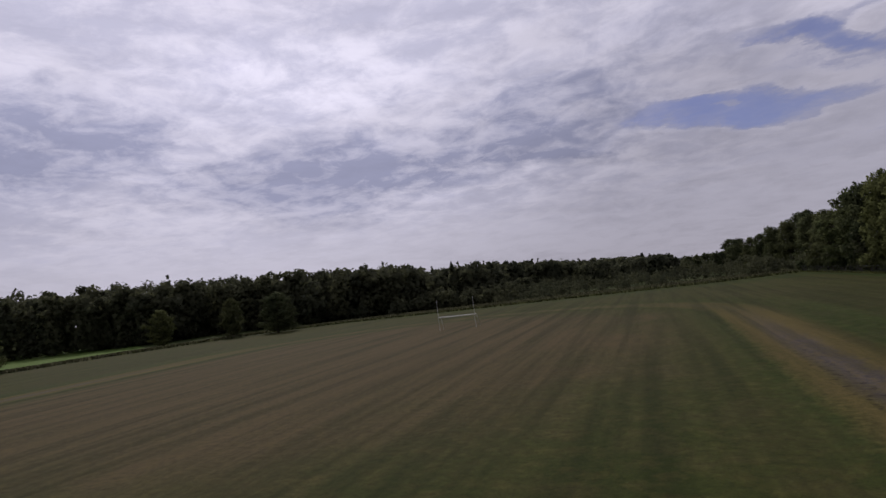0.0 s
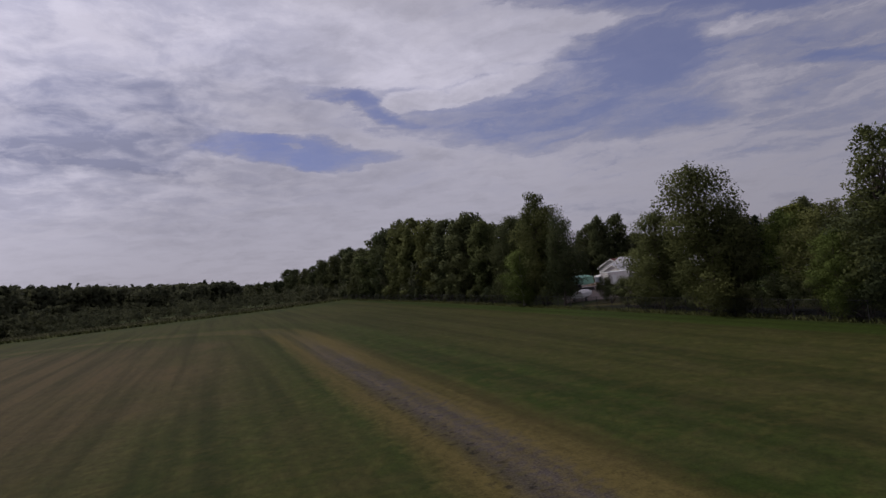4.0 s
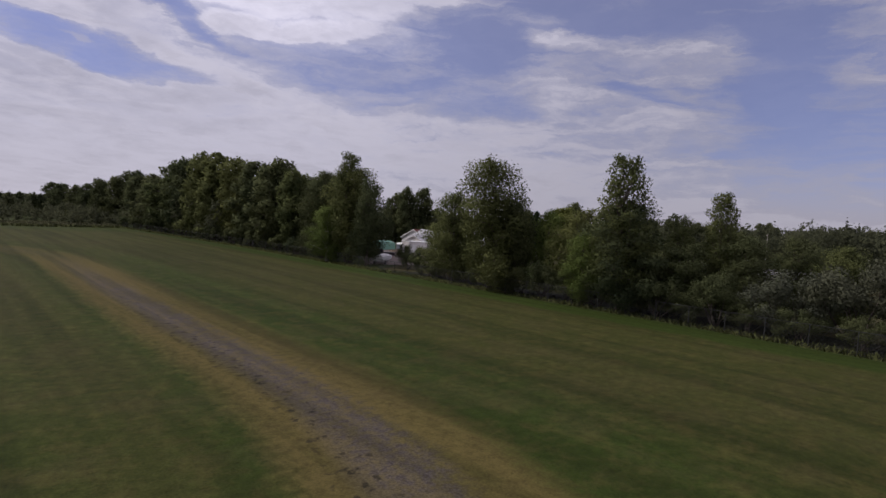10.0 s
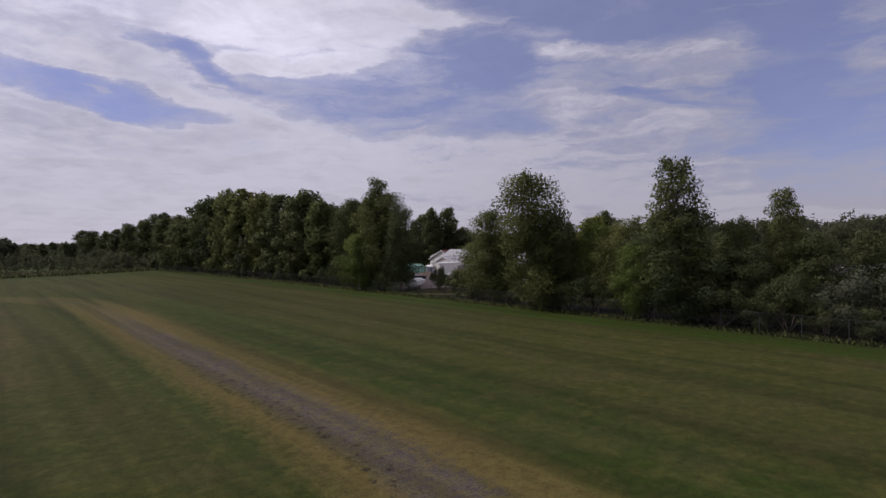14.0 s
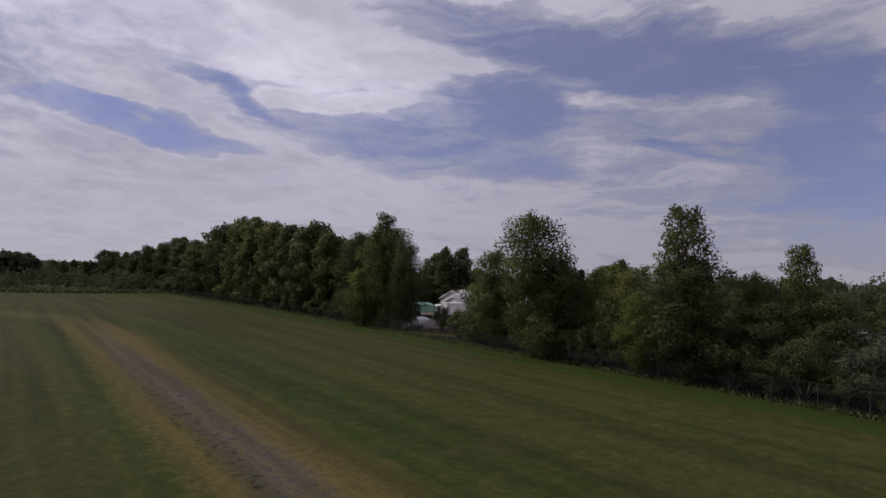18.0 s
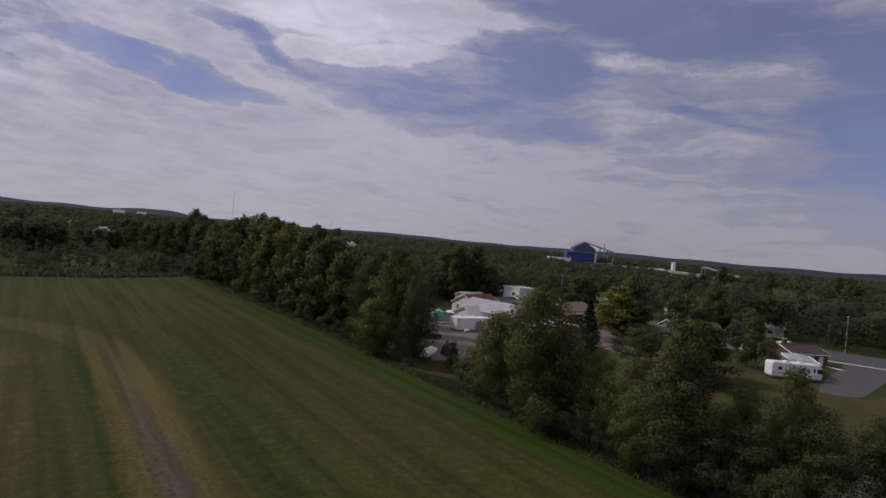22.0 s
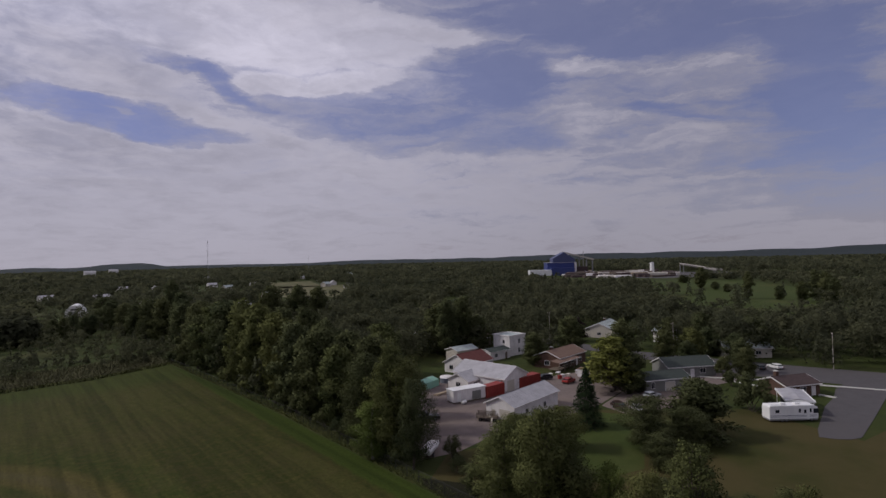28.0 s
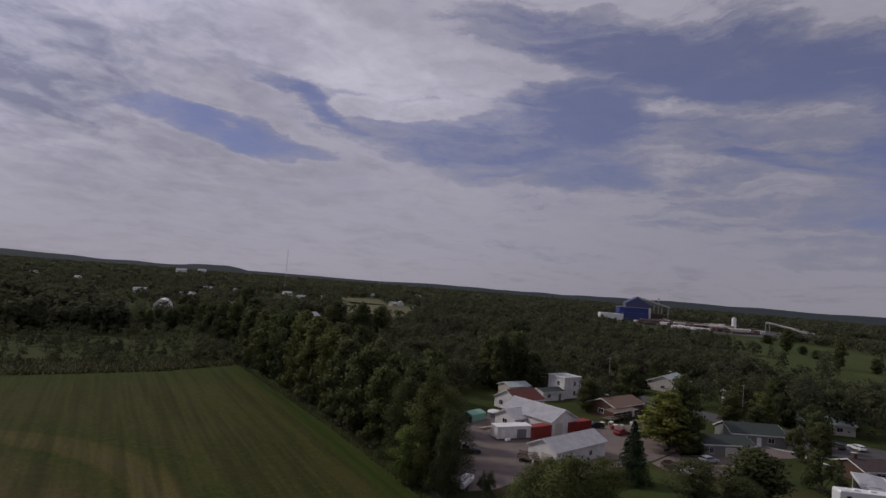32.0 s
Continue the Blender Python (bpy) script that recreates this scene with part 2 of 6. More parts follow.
def ribbed(name, colour, pitch, rough=0.45, metal=0.0, dirt=0.2, axis="X", depth=0.03):
    """Corrugated sheet or clapboard: real ribs are too fine at this distance, so the relief carries them."""
    m = painted(name, colour, dirt, rough, metal)
    tree, p = m.node_tree, m.node_tree.nodes["Principled BSDF"]
    tc = tree.nodes.new("ShaderNodeTexCoord")
    w = tree.nodes.new("ShaderNodeTexWave")
    w.bands_direction, w.wave_profile = axis, "SIN"
    w.inputs["Scale"].default_value = 0.314 / pitch
    tree.links.new(tc.outputs["Object"], w.inputs["Vector"])
    bump(tree, p, w.outputs["Fac"], 0.6, depth)
    return m


def leaf_material(name, dark, light, tint_scale=0.12, glow=0.3, mosaic=0.0):
    m, tree, p = material(name, 0.9, 0.0, 0.06)
    pos = position(tree)
    g = tree.nodes.new("ShaderNodeNewGeometry")
    n = noise_node(tree, pos, tint_scale, 3).outputs["Fac"]
    t = math_node(tree, "ADD", math_node(tree, "MULTIPLY", g.outputs["Random Per Island"], 0.30), math_node(tree, "MULTIPLY", mapped(tree, n, 0.3, 0.7, 0, 1), 0.70))
    if mosaic:      # whole trees differ from one another
        own = tree.nodes.new("ShaderNodeAttribute")
        own.attribute_name = "tint"
        t = math_node(tree, "ADD", math_node(tree, "MULTIPLY", t, 0.35), math_node(tree, "MULTIPLY", own.outputs["Fac"], mosaic))
    c = mix_colour(tree, t, dark, light)
    oi = tree.nodes.new("ShaderNodeObjectInfo")
    c = mix_colour(tree, math_node(tree, "MULTIPLY", oi.outputs["Random"], 0.35), c, tuple(v * k for v, k in zip(light, (1.12, 1.0, 0.8))))
    tree.links.new(c, p.inputs["Base Color"])
    tr = tree.nodes.new("ShaderNodeBsdfTranslucent")
    tree.links.new(c, tr.inputs[0])
    ms = tree.nodes.new("ShaderNodeMixShader")
    ms.inputs[0].default_value = glow
    out = tree.nodes["Material Output"]
    tree.links.new(p.outputs[0], ms.inputs[1]), tree.links.new(tr.outputs[0], ms.inputs[2]), tree.links.new(ms.outputs[0], out.inputs[0])
    return m


def grass_base(name, dark, light, dry, dry_at=0.6):
    m, tree, p = material(name, 0.95, 0.0, 0.1)
    pos = position(tree)
    a, b, c = (noise_node(tree, pos, s, d, 0.6).outputs["Fac"] for s, d in ((0.03, 5), (0.35, 5), (4.0, 4)))
    t = math_node(tree, "ADD", math_node(tree, "MULTIPLY", b, 0.55), math_node(tree, "MULTIPLY", c, 0.45))
    col = mix_colour(tree, mapped(tree, t, 0.3, 0.7, 0, 1), dark, light)
    col = mix_colour(tree, mapped(tree, a, dry_at - 0.08, dry_at + 0.12, 0, 0.8, True), col, dry)
    tree.links.new(col, p.inputs["Base Color"])
    bump(tree, p, c, 0.6, 0.08)
    return m


def field_material():
    """Mown grass round a cinder track: the bands follow the oval of the track, mowing lines run along it."""
    m, tree, p = material("mown_grass", 0.95, 0.0, 0.08)
    pos = position(tree)
    wob = noise_node(tree, pos, 0.22, 4, 0.6).outputs["Fac"]
    fine = noise_node(tree, pos, 2.2, 6, 0.65).outputs["Fac"]
    grain = noise_node(tree, pos, 11.0, 4, 0.7).outputs["Fac"]
    broad = noise_node(tree, pos, 0.045, 4, 0.55).outputs["Fac"]
    sep = tree.nodes.new("ShaderNodeSeparateXYZ")
    tree.links.new(pos, sep.inputs[0])
    x, y = sep.outputs[0], sep.outputs[1]
    ex = math_node(tree, "ADD", x, 38.0)
    ey = math_node(tree, "SUBTRACT", y, math_node(tree, "MAXIMUM", math_node(tree, "MINIMUM", y, 87.0), 27.0))
    d = math_node(tree, "SQRT", math_node(tree, "ADD", math_node(tree, "POWER", ex, 2.0), math_node(tree, "POWER", ey, 2.0)))
    dw = math_node(tree, "ADD", d, math_node(tree, "MULTIPLY", math_node(tree, "SUBTRACT", wob, 0.5), 1.6))
    dw = math_node(tree, "ADD", dw, math_node(tree, "MULTIPLY", math_node(tree, "SUBTRACT", fine, 0.5), 1.4))
    band = mapped(tree, dw, 30.0, 70.0, 0.0, 1.0)
    to_x, to_y = math_node(tree, "ADD", x, 60.0), math_node(tree, "SUBTRACT", y, 75.0)
    worn = math_node(tree, "SQRT", math_node(tree, "ADD", math_node(tree, "MULTIPLY", to_x, to_x), math_node(tree, "MULTIPLY", to_y, to_y)))
    worn = math_node(tree, "ADD", worn, math_node(tree, "MULTIPLY", math_node(tree, "SUBTRACT", broad, 0.5), 70.0))
    worn = math_node(tree, "ADD", worn, math_node(tree, "MULTIPLY", math_node(tree, "SUBTRACT", wob, 0.5), 26.0))
    inner = mix_colour(tree, mapped(tree, worn, 44.0, 76.0, 1.0, 0.0, True), mix_colour(tree, 0.55, OLIVE, GREEN), DRY)
    base = ramp(tree, band, ((0.0, OLIVE), (0.18, OLIVE), (0.27, OLIVE), (0.335, GREEN), (0.365, TAN), (0.405, TAN),
                             (0.48, TAN), (0.51, TAN), (0.55, GREEN), (0.66, GREEN), (0.74, OLIVE), (1.0, OLIVE)))
    base = mix_colour(tree, math_node(tree, "MULTIPLY", mapped(tree, y, 70.0, 105.0, 0.0, 0.55, True), mapped(tree, dw, 42.0, 44.0, 0, 1, True)), base, OLIVE)
    base = mix_colour(tree, mapped(tree, dw, 36.0, 43.0, 1.0, 0.0, True), base, inner)
    # cinders: full on the straights, overgrown on the far bends
    cin = math_node(tree, "MULTIPLY", mapped(tree, dw, 45.3, 46.6, 0, 1, True), mapped(tree, dw, 47.7, 49.2, 1, 0, True))
    cin = math_node(tree, "MULTIPLY", cin, mapped(tree, y, 52.0, 92.0, 1.0, 0.18, True))
    over = mapped(tree, math_node(tree, "ADD", fine, math_node(tree, "MULTIPLY", wob, 0.6)), 0.62, 0.95, 0.95, 0.30, True)
    cin = math_node(tree, "MULTIPLY", cin, over)
    # mowing lines
    w = tree.nodes.new("ShaderNodeTexWave")
    w.bands_direction = "X"
    w.inputs["Scale"].default_value, w.inputs["Distortion"].default_value = 0.085, 1.6
    w.inputs["Detail Scale"].default_value = 0.35
    tree.links.new(pos, w.inputs["Vector"])
    w2 = tree.nodes.new("ShaderNodeTexWave")
    w2.bands_direction = "X"
    w2.inputs["Scale"].default_value, w2.inputs["Distortion"].default_value = 0.21, 2.5
    w2.inputs["Detail Scale"].default_value = 0.2
    tree.links.new(pos, w2.inputs["Vector"])
    comb = tree.nodes.new("ShaderNodeMapping")
    comb.inputs["Scale"].default_value = (0.42, 0.016, 1.0)
    tree.links.new(pos, comb.inputs[0])
    swath = noise_node(tree, comb.outputs[0], 1.0, 4, 0.6).outputs["Fac"]
    lines = math_node(tree, "ADD", math_node(tree, "MULTIPLY", w.outputs["Fac"], 0.12), math_node(tree, "MULTIPLY", w2.outputs["Fac"], 0.10))
    lines = math_node(tree, "ADD", lines, math_node(tree, "MULTIPLY", mapped(tree, swath, 0.3, 0.7, 0, 1), 0.82))
    col = mix_colour(tree, mapped(tree, lines, 0.28, 0.95, 0.0, 0.66, True), base, mix_colour(tree, 0.66, base, GREEN))
    clump = noise_node(tree, pos, 0.75, 5, 0.65).outputs["Fac"]
    col = mix_colour(tree, mapped(tree, clump, 0.43, 0.68, 0.0, 0.7, True), col, mix_colour(tree, 0.5, TAN, base))
    col = mix_colour(tree, mapped(tree, wob, 0.47, 0.64, 0.0, 0.45, True), col, mix_colour(tree, 0.55, DRY, base))
    col = mix_colour(tree, mapped(tree, broad, 0.45, 0.68, 0.0, 0.45, True), col, mix_colour(tree, 0.6, DRY, base))
    # greener strip along the fence and the ditch
    edge = math_node(tree, "MAXIMUM", mapped(tree, math_node(tree, "ADD", x, math_node(tree, "MULTIPLY", wob, 3.0)), 41.2, 42.4, 0, 1, True), mapped(tree, math_node(tree, "ADD", y, math_node(tree, "MULTIPLY", wob, 12.0)), 172.0, 186.0, 0, 0.6, True))
    col = mix_colour(tree, edge, col, VERGE)
    col = mix_colour(tree, cin, col, mix_colour(tree, mapped(tree, grain, 0.3, 0.7, 0, 1), CINDER, CINDER_LIGHT))
    # dark clods along the edges of the cinders
    clod = noise_node(tree, pos, 1.9, 3, 0.6).outputs["Fac"]
    rim = math_node(tree, "MULTIPLY", mapped(tree, dw, 44.9, 45.6, 0, 1, True), mapped(tree, dw, 46.6, 47.6, 1, 0, True))
    clods = math_node(tree, "MULTIPLY", math_node(tree, "MULTIPLY", mapped(tree, clod, 0.56, 0.66, 0, 0.8, True), rim), mapped(tree, y, 40.0, 70.0, 1.0, 0.0, True))
    col = mix_colour(tree, clods, col, (0.022, 0.019, 0.013))
    v = math_node(tree, "ADD", math_node(tree, "MULTIPLY", fine, 0.5), math_node(tree, "MULTIPLY", grain, 0.5))
    s = tree.nodes.new("ShaderNodeVectorMath")
    s.operation = "SCALE"
    tree.links.new(col, s.inputs[0])
    stripe = mapped(tree, lines, 0.25, 0.9, 1.20, 0.82, True)
    tree.links.new(math_node(tree, "MULTIPLY", mapped(tree, v, 0.3, 0.7, 0.38, 1.24), stripe), s.inputs["Scale"])
    tree.links.new(s.outputs[0], p.inputs["Base Color"])
    bump(tree, p, v, 0.7, 0.07)
    return m


DRY, OLIVE, GREEN, TAN, VERGE = (0.078, 0.058, 0.028), (0.042, 0.046, 0.011), (0.030, 0.044, 0.008), (0.100, 0.079, 0.026), (0.036, 0.053, 0.009)
CINDER, CINDER_LIGHT = (0.062, 0.051, 0.050), (0.118, 0.099, 0.096)

M = {
    "field": field_material(),
    "meadow": grass_base("meadow_grass", (0.022, 0.034, 0.010), (0.046, 0.056, 0.014), (0.054, 0.054, 0.020), 0.58),
    "lush": grass_base("lush_grass", (0.030, 0.046, 0.011), (0.056, 0.072, 0.019), (0.068, 0.070, 0.025), 0.60),
    "lawn": grass_base("lawn_grass", (0.028, 0.033, 0.009), (0.044, 0.046, 0.012), (0.066, 0.053, 0.022), 0.46),
    "gravel": grass_base("gravel", (0.105, 0.085, 0.080), (0.200, 0.164, 0.156), (0.180, 0.144, 0.124), 0.5),
    "asphalt": grass_base("asphalt", (0.070, 0.066, 0.070), (0.100, 0.094, 0.098), (0.088, 0.082, 0.084), 0.5),
    "concrete": painted("concrete", (0.50, 0.49, 0.46), 0.25, 0.9),
    "leaf": leaf_material("leaf_green", (0.046, 0.064, 0.028), (0.148, 0.160, 0.062)),
    "leaf_dark": leaf_material("leaf_dark_green", (0.039, 0.054, 0.028), (0.114, 0.126, 0.058)),
    "leaf_light": leaf_material("leaf_light_green", (0.070, 0.104, 0.028), (0.165, 0.203, 0.063)),
    "leaf_yellow": leaf_material("leaf_yellow_green", (0.098, 0.115, 0.030), (0.236, 0.244, 0.071)),
    "leaf_grey": leaf_material("leaf_grey_green", (0.056, 0.061, 0.042), (0.105, 0.112, 0.078)),
    "leaf_purple": leaf_material("leaf_dark_purple", (0.016, 0.010, 0.014), (0.036, 0.022, 0.030)),
    # near-black ground: the deep shade under the bushes is put into its colour
    "bush_shade": grass_base("bush_shade_ground", (0.010, 0.011, 0.006), (0.022, 0.022, 0.011), (0.020, 0.017, 0.010), 0.6),
    "hay": grass_base("hay_grass", (0.062, 0.105, 0.020), (0.098, 0.142, 0.034), (0.110, 0.135, 0.042), 0.62),
    "pale_hay": grass_base("pale_hay_field", (0.070, 0.074, 0.036), (0.110, 0.106, 0.054), (0.140, 0.126, 0.072), 0.5),
    "needle": leaf_material("spruce_needles", (0.013, 0.026, 0.013), (0.034, 0.055, 0.026), 0.3, 0.1),
    "straw": leaf_material("tall_grass", (0.076, 0.084, 0.048), (0.124, 0.124, 0.078), 0.3, 0.3),
    "woods": leaf_material("far_leaves", (0.040, 0.050, 0.036), (0.118, 0.124, 0.070), 0.03, 0.48, 0.62),
    "bark": painted("bark", (0.105, 0.085, 0.070), 0.5, 0.95, 0.0, 3.0, 0.03),
    "bark_light": painted("pale_bark", (0.36, 0.33, 0.29), 0.5, 0.9, 0.0, 3.0, 0.02),
    "white": painted("white_siding", (0.76, 0.73, 0.73), 0.30, 0.7),
    "white_metal": painted("white_coated_metal", (0.78, 0.78, 0.78), 0.15, 0.35),
    "cream": painted("cream_siding", (0.52, 0.48, 0.42), 0.2, 0.75),
    "galv": painted("galvanised_roof", (0.46, 0.45, 0.47), 0.34, 0.45, 0.25),
    "roof_red": painted("red_brown_shingle", (0.135, 0.045, 0.040), 0.35, 0.9, 0.0, 3.0),
    "roof_brown": painted("brown_shingle", (0.19, 0.125, 0.095), 0.35, 0.9, 0.0, 3.0),
    "roof_dark": painted("dark_green_shingle", (0.048, 0.060, 0.055), 0.35, 0.9, 0.0, 3.0),
    "roof_plum": painted("dark_red_shingle", (0.070, 0.048, 0.047), 0.35, 0.9, 0.0, 3.0),
    "roof_grey": painted("blue_grey_roof", (0.40, 0.45, 0.45), 0.3, 0.7, 0.0, 2.0),
    "brick": painted("brown_brick", (0.105, 0.060, 0.045), 0.3, 0.9, 0.0, 4.0),
    "wood": painted("weathered_wood", (0.17, 0.135, 0.105), 0.4, 0.9, 0.0, 4.0),
    "red": painted("red_container_paint", (0.27, 0.040, 0.032), 0.35, 0.6),
    "glass": painted("dark_glass", (0.020, 0.024, 0.030), 0.1, 0.12),
    "black": painted("black_rubber", (0.022, 0.022, 0.024), 0.2, 0.8),
    "fence": painted("weathered_galvanised_wire", (0.040, 0.040, 0.040), 0.25, 0.7, 0.2),
    "steel": painted("grey_steel", (0.30, 0.30, 0.31), 0.25, 0.5, 0.6),
    "goal": painted("white_goal_paint", (0.72, 0.72, 0.70), 0.2, 0.5),
    "tarp": painted("green_tarpaulin", (0.22, 0.42, 0.33), 0.2, 0.6),
    "blue": painted("blue_cladding", (0.040, 0.058, 0.20), 0.25, 0.5),
    "grey_siding": painted("grey_siding", (0.20, 0.20, 0.19), 0.2, 0.8),
    "slate": painted("blue_grey_cladding", (0.17, 0.19, 0.235), 0.2, 0.5),
    "mill_blue": painted("dark_blue_cladding", (0.070, 0.082, 0.17), 0.2, 0.5),
    "tan": painted("tan_timber", (0.40, 0.32, 0.23), 0.4, 0.9),
    # blue-grey because the haze of distance is mixed into the woods' colour
    "hill": grass_base("hazy_hill_woods", (0.022, 0.029, 0.031), (0.033, 0.042, 0.045), (0.038, 0.046, 0.049), 0.6),
}


# ---- mesh helpers ----
def mesh_object(name, bm, mat, parent=None, smooth=False):
    me = bpy.data.meshes.new(name)
    bm.to_mesh(me)
    bm.free()
    if smooth:
        me.shade_smooth()
    me.materials.append(M[mat] if isinstance(mat, str) else mat)
    ob = new(name, me)
    if parent:
        ob.parent = parent
    return ob


def part(name, bm, mat, parent, label="", smooth=False):
    ob = mesh_object(name, bm, mat, parent, smooth)
    return tagged(ob, label) if label else ob


def box(bm, x0, x1, y0, y1, z0, z1, bevel=0.0):
    r = bmesh.ops.create_cube(bm, size=1.0, matrix=Matrix.Translation(((x0 + x1) / 2, (y0 + y1) / 2, (z0 + z1) / 2)) @ Matrix.Diagonal((x1 - x0, y1 - y0, z1 - z0, 1)))
    if bevel:
        es = list({e for v in r["verts"] for e in v.link_edges})
        bmesh.ops.bevel(bm, geom=es, offset=bevel, segments=2, affect="EDGES", profile=0.6)
    return bm


def boxed(*a, **k):
    return box(bmesh.new(), *a, **k)


def rod(bm, a, b, r0, r1=None, sides=8):
    a, b = Vector(a), Vector(b)
    m = Matrix.Translation((a + b) / 2) @ (b - a).to_track_quat("Z", "Y").to_matrix().to_4x4()
    bmesh.ops.create_cone(bm, cap_ends=True, segments=sides, radius1=r0, radius2=r0 if r1 is None else r1, depth=(b - a).length, matrix=m)
    return bm


def rods(*list_of):
    bm = bmesh.new()
    for a in list_of:
        rod(bm, *a)
    return bm


def extruded(points, axis, a, b):
    """A prism: a closed outline in the plane across the axis (y,z for X; x,z for Y; x,y for Z), from a to b."""
    bm = bmesh.new()
    put = {"X": lambda t, u, v: (t, u, v), "Y": lambda t, u, v: (u, t, v), "Z": lambda t, u, v: (u, v, t)}[axis]
    lo, hi = ([bm.verts.new(put(t, u, v)) for u, v in points] for t in (a, b))
    n = len(points)
    for k in range(n):
        bm.faces.new((lo[k], lo[(k + 1) % n], hi[(k + 1) % n], hi[k]))
    bm.faces.new(lo[::-1]), bm.faces.new(hi)
    bmesh.ops.recalc_face_normals(bm, faces=bm.faces)
    return bm


def empty(name, m, label="", category="", group=""):
    ob = new(name)
    ob.matrix_world = m
    return tagged(ob, label, category, group)


def sheet(name, points, z, mat, label, kind="structure"):
    bm = bmesh.new()
    bm.faces.new([bm.verts.new((x, y, z)) for x, y in points])
    bmesh.ops.triangulate(bm, faces=bm.faces)
    bmesh.ops.recalc_face_normals(bm, faces=bm.faces)
    return tagged(mesh_object(name, bm, mat), label, kind=kind)


def ground():
    bm = bmesh.new()
    bmesh.ops.create_grid(bm, x_segments=8, y_segments=8, size=4800)
    tagged(mesh_object("ground", bm, "meadow"), "rough green meadow reaching to the horizon", kind="structure")


ground()
FIELD = [(44.6, -80), (44.6, 60), (44.4, 120), (41, 200), (39, 204), (18, 190), (-48, 184), (-110, 178), (-128, 165), (-152, 120), (-156, 90), (-145, 42), (-133, 2), (-118, -14), (-100, -20), (-90, -80)]
sheet("sports_ground", FIELD, 0.02, "field", "worn mown sports field with brown dry patches and a cinder running track")
PASTURE = [(225, 95), (300, 70), (420, 110), (560, 200), (640, 270), (600, 360), (500, 300), (400, 215), (290, 175), (232, 130)]
CLEARINGS = ([(262, 640), (315, 640), (378, 810), (312, 830)], [(187, 500), (236, 432), (345, 640), (270, 690)], [(690, 190), (770, 205), (1010, 380), (950, 430), (720, 265)])
for c in CLEARINGS:
    sheet("hay_field", c, 0.02, "pale_hay", "pale dry hay field among the woods")
sheet("hay_meadow", [(-148, 60), (-158, 92), (-172, 150), (-300, 240), (-420, 90), (-330, 20), (-160, 18)], 0.02, "hay", "bright green hay meadow beyond the hedge")
sheet("far_meadow", PASTURE, 0.02, "lush", "green pasture behind the houses")
sheet("lawn", [(46.5, -30), (46.5, 70), (56, 77), (72, 74), (92, 79), (112, 60), (118, 55), (112, 34), (150, 30), (150, -30)], 0.03, "lawn", "mown lawn with worn yellow patches behind the houses")
sheet("green_lawn", [(62, 55), (74, 52), (84, 58), (98, 68), (94, 75), (84, 76.5), (74, 71), (66, 64)], 0.045, "lush", "fresh green grass round the spruce")
# dark sheet that paints the shade beneath the bushes behind the fence
sheet("bush_shade_ground", [(45.3, -40), (45.3, 69), (46.8, 72), (50.5, 66), (51.5, 40), (52.5, 20), (53.5, -40)], 0.05, "bush_shade", "dark ground sheet standing in for shade under the bushes along the fence")
sheet("gravel_lot", [(50, 78), (58, 76.5), (70, 79), (80, 76), (100, 78), (126, 84), (126, 101), (108, 104), (92, 119), (76, 118), (66, 98), (56, 88)], 0.05, "gravel", "grey gravel yard round the workshops")
sheet("gravel_drive", [(97, 70), (108, 66), (128, 70), (150, 66), (151, 73), (128, 84.2), (112, 80.5), (99, 77)], 0.065, "gravel", "grey gravel drive in front of the dark-roofed house")


def strip(line, widths):
    a, b = [], []
    for k, p in enumerate(line):
        d = (Vector(line[min(k + 1, len(line) - 1)]) - Vector(line[max(k - 1, 0)])).normalized()
        n = Vector((-d.y, d.x)) * widths[k] / 2
        a.append(tuple(Vector(p) + n)), b.append(tuple(Vector(p) - n))
    return a + b[::-1]


ROAD = [(196, -90), (180, 0), (168, 42), (160, 70), (158, 108), (160, 150), (168, 230), (185, 330), (215, 480)]
sheet("road", strip(ROAD, (19, 19, 20, 20, 10, 9, 9, 9, 9)), 0.06, "asphalt", "broad grey asphalt village road")
sheet("driveway", [(108.8, 39.6), (109.6, 37.4), (111.2, 35.6), (113.6, 34.7), (129, 36.4), (148, 38.7), (160, 40.6), (156, 48.6), (149.6, 48.4), (140, 46.2), (131, 45.2), (121, 42.9), (113.4, 41.2)], 0.075, "asphalt", "broad worn asphalt driveway")


def kerb():
    k = empty("kerb", pose(0, 0, 0))
    tagged(k, "pale concrete kerb along the road", kind="structure")
    line = ((140.6, 76.5), (141.6, 72.4), (147.2, 64.2), (150.6, 53.2), (154.8, 42.8), (164.6, 18.0), (172.0, -6.0))
    for (x0, y0), (x1, y1) in (*zip(line, line[1:]), ((139.5, 60), (141.4, 68.5)), ((140.6, 45.8), (140.9, 49.2))):
        n = max(1, int(math.hypot(x1 - x0, y1 - y0) / 2.5))
        for j in range(n):
            a, b = Vector((x0, y0)).lerp(Vector((x1, y1)), j / n), Vector((x0, y0)).lerp(Vector((x1, y1)), (j + 0.985) / n)
            s = part("kerbstone", boxed(0, (b - a).length, -0.5, 0.5, -0.05, 0.17, bevel=0.02), "concrete", k)
            s.matrix_local = pose(a.x, a.y, 0, 0, 0, math.degrees(math.atan2(b.y - a.y, b.x - a.x)))


kerb()


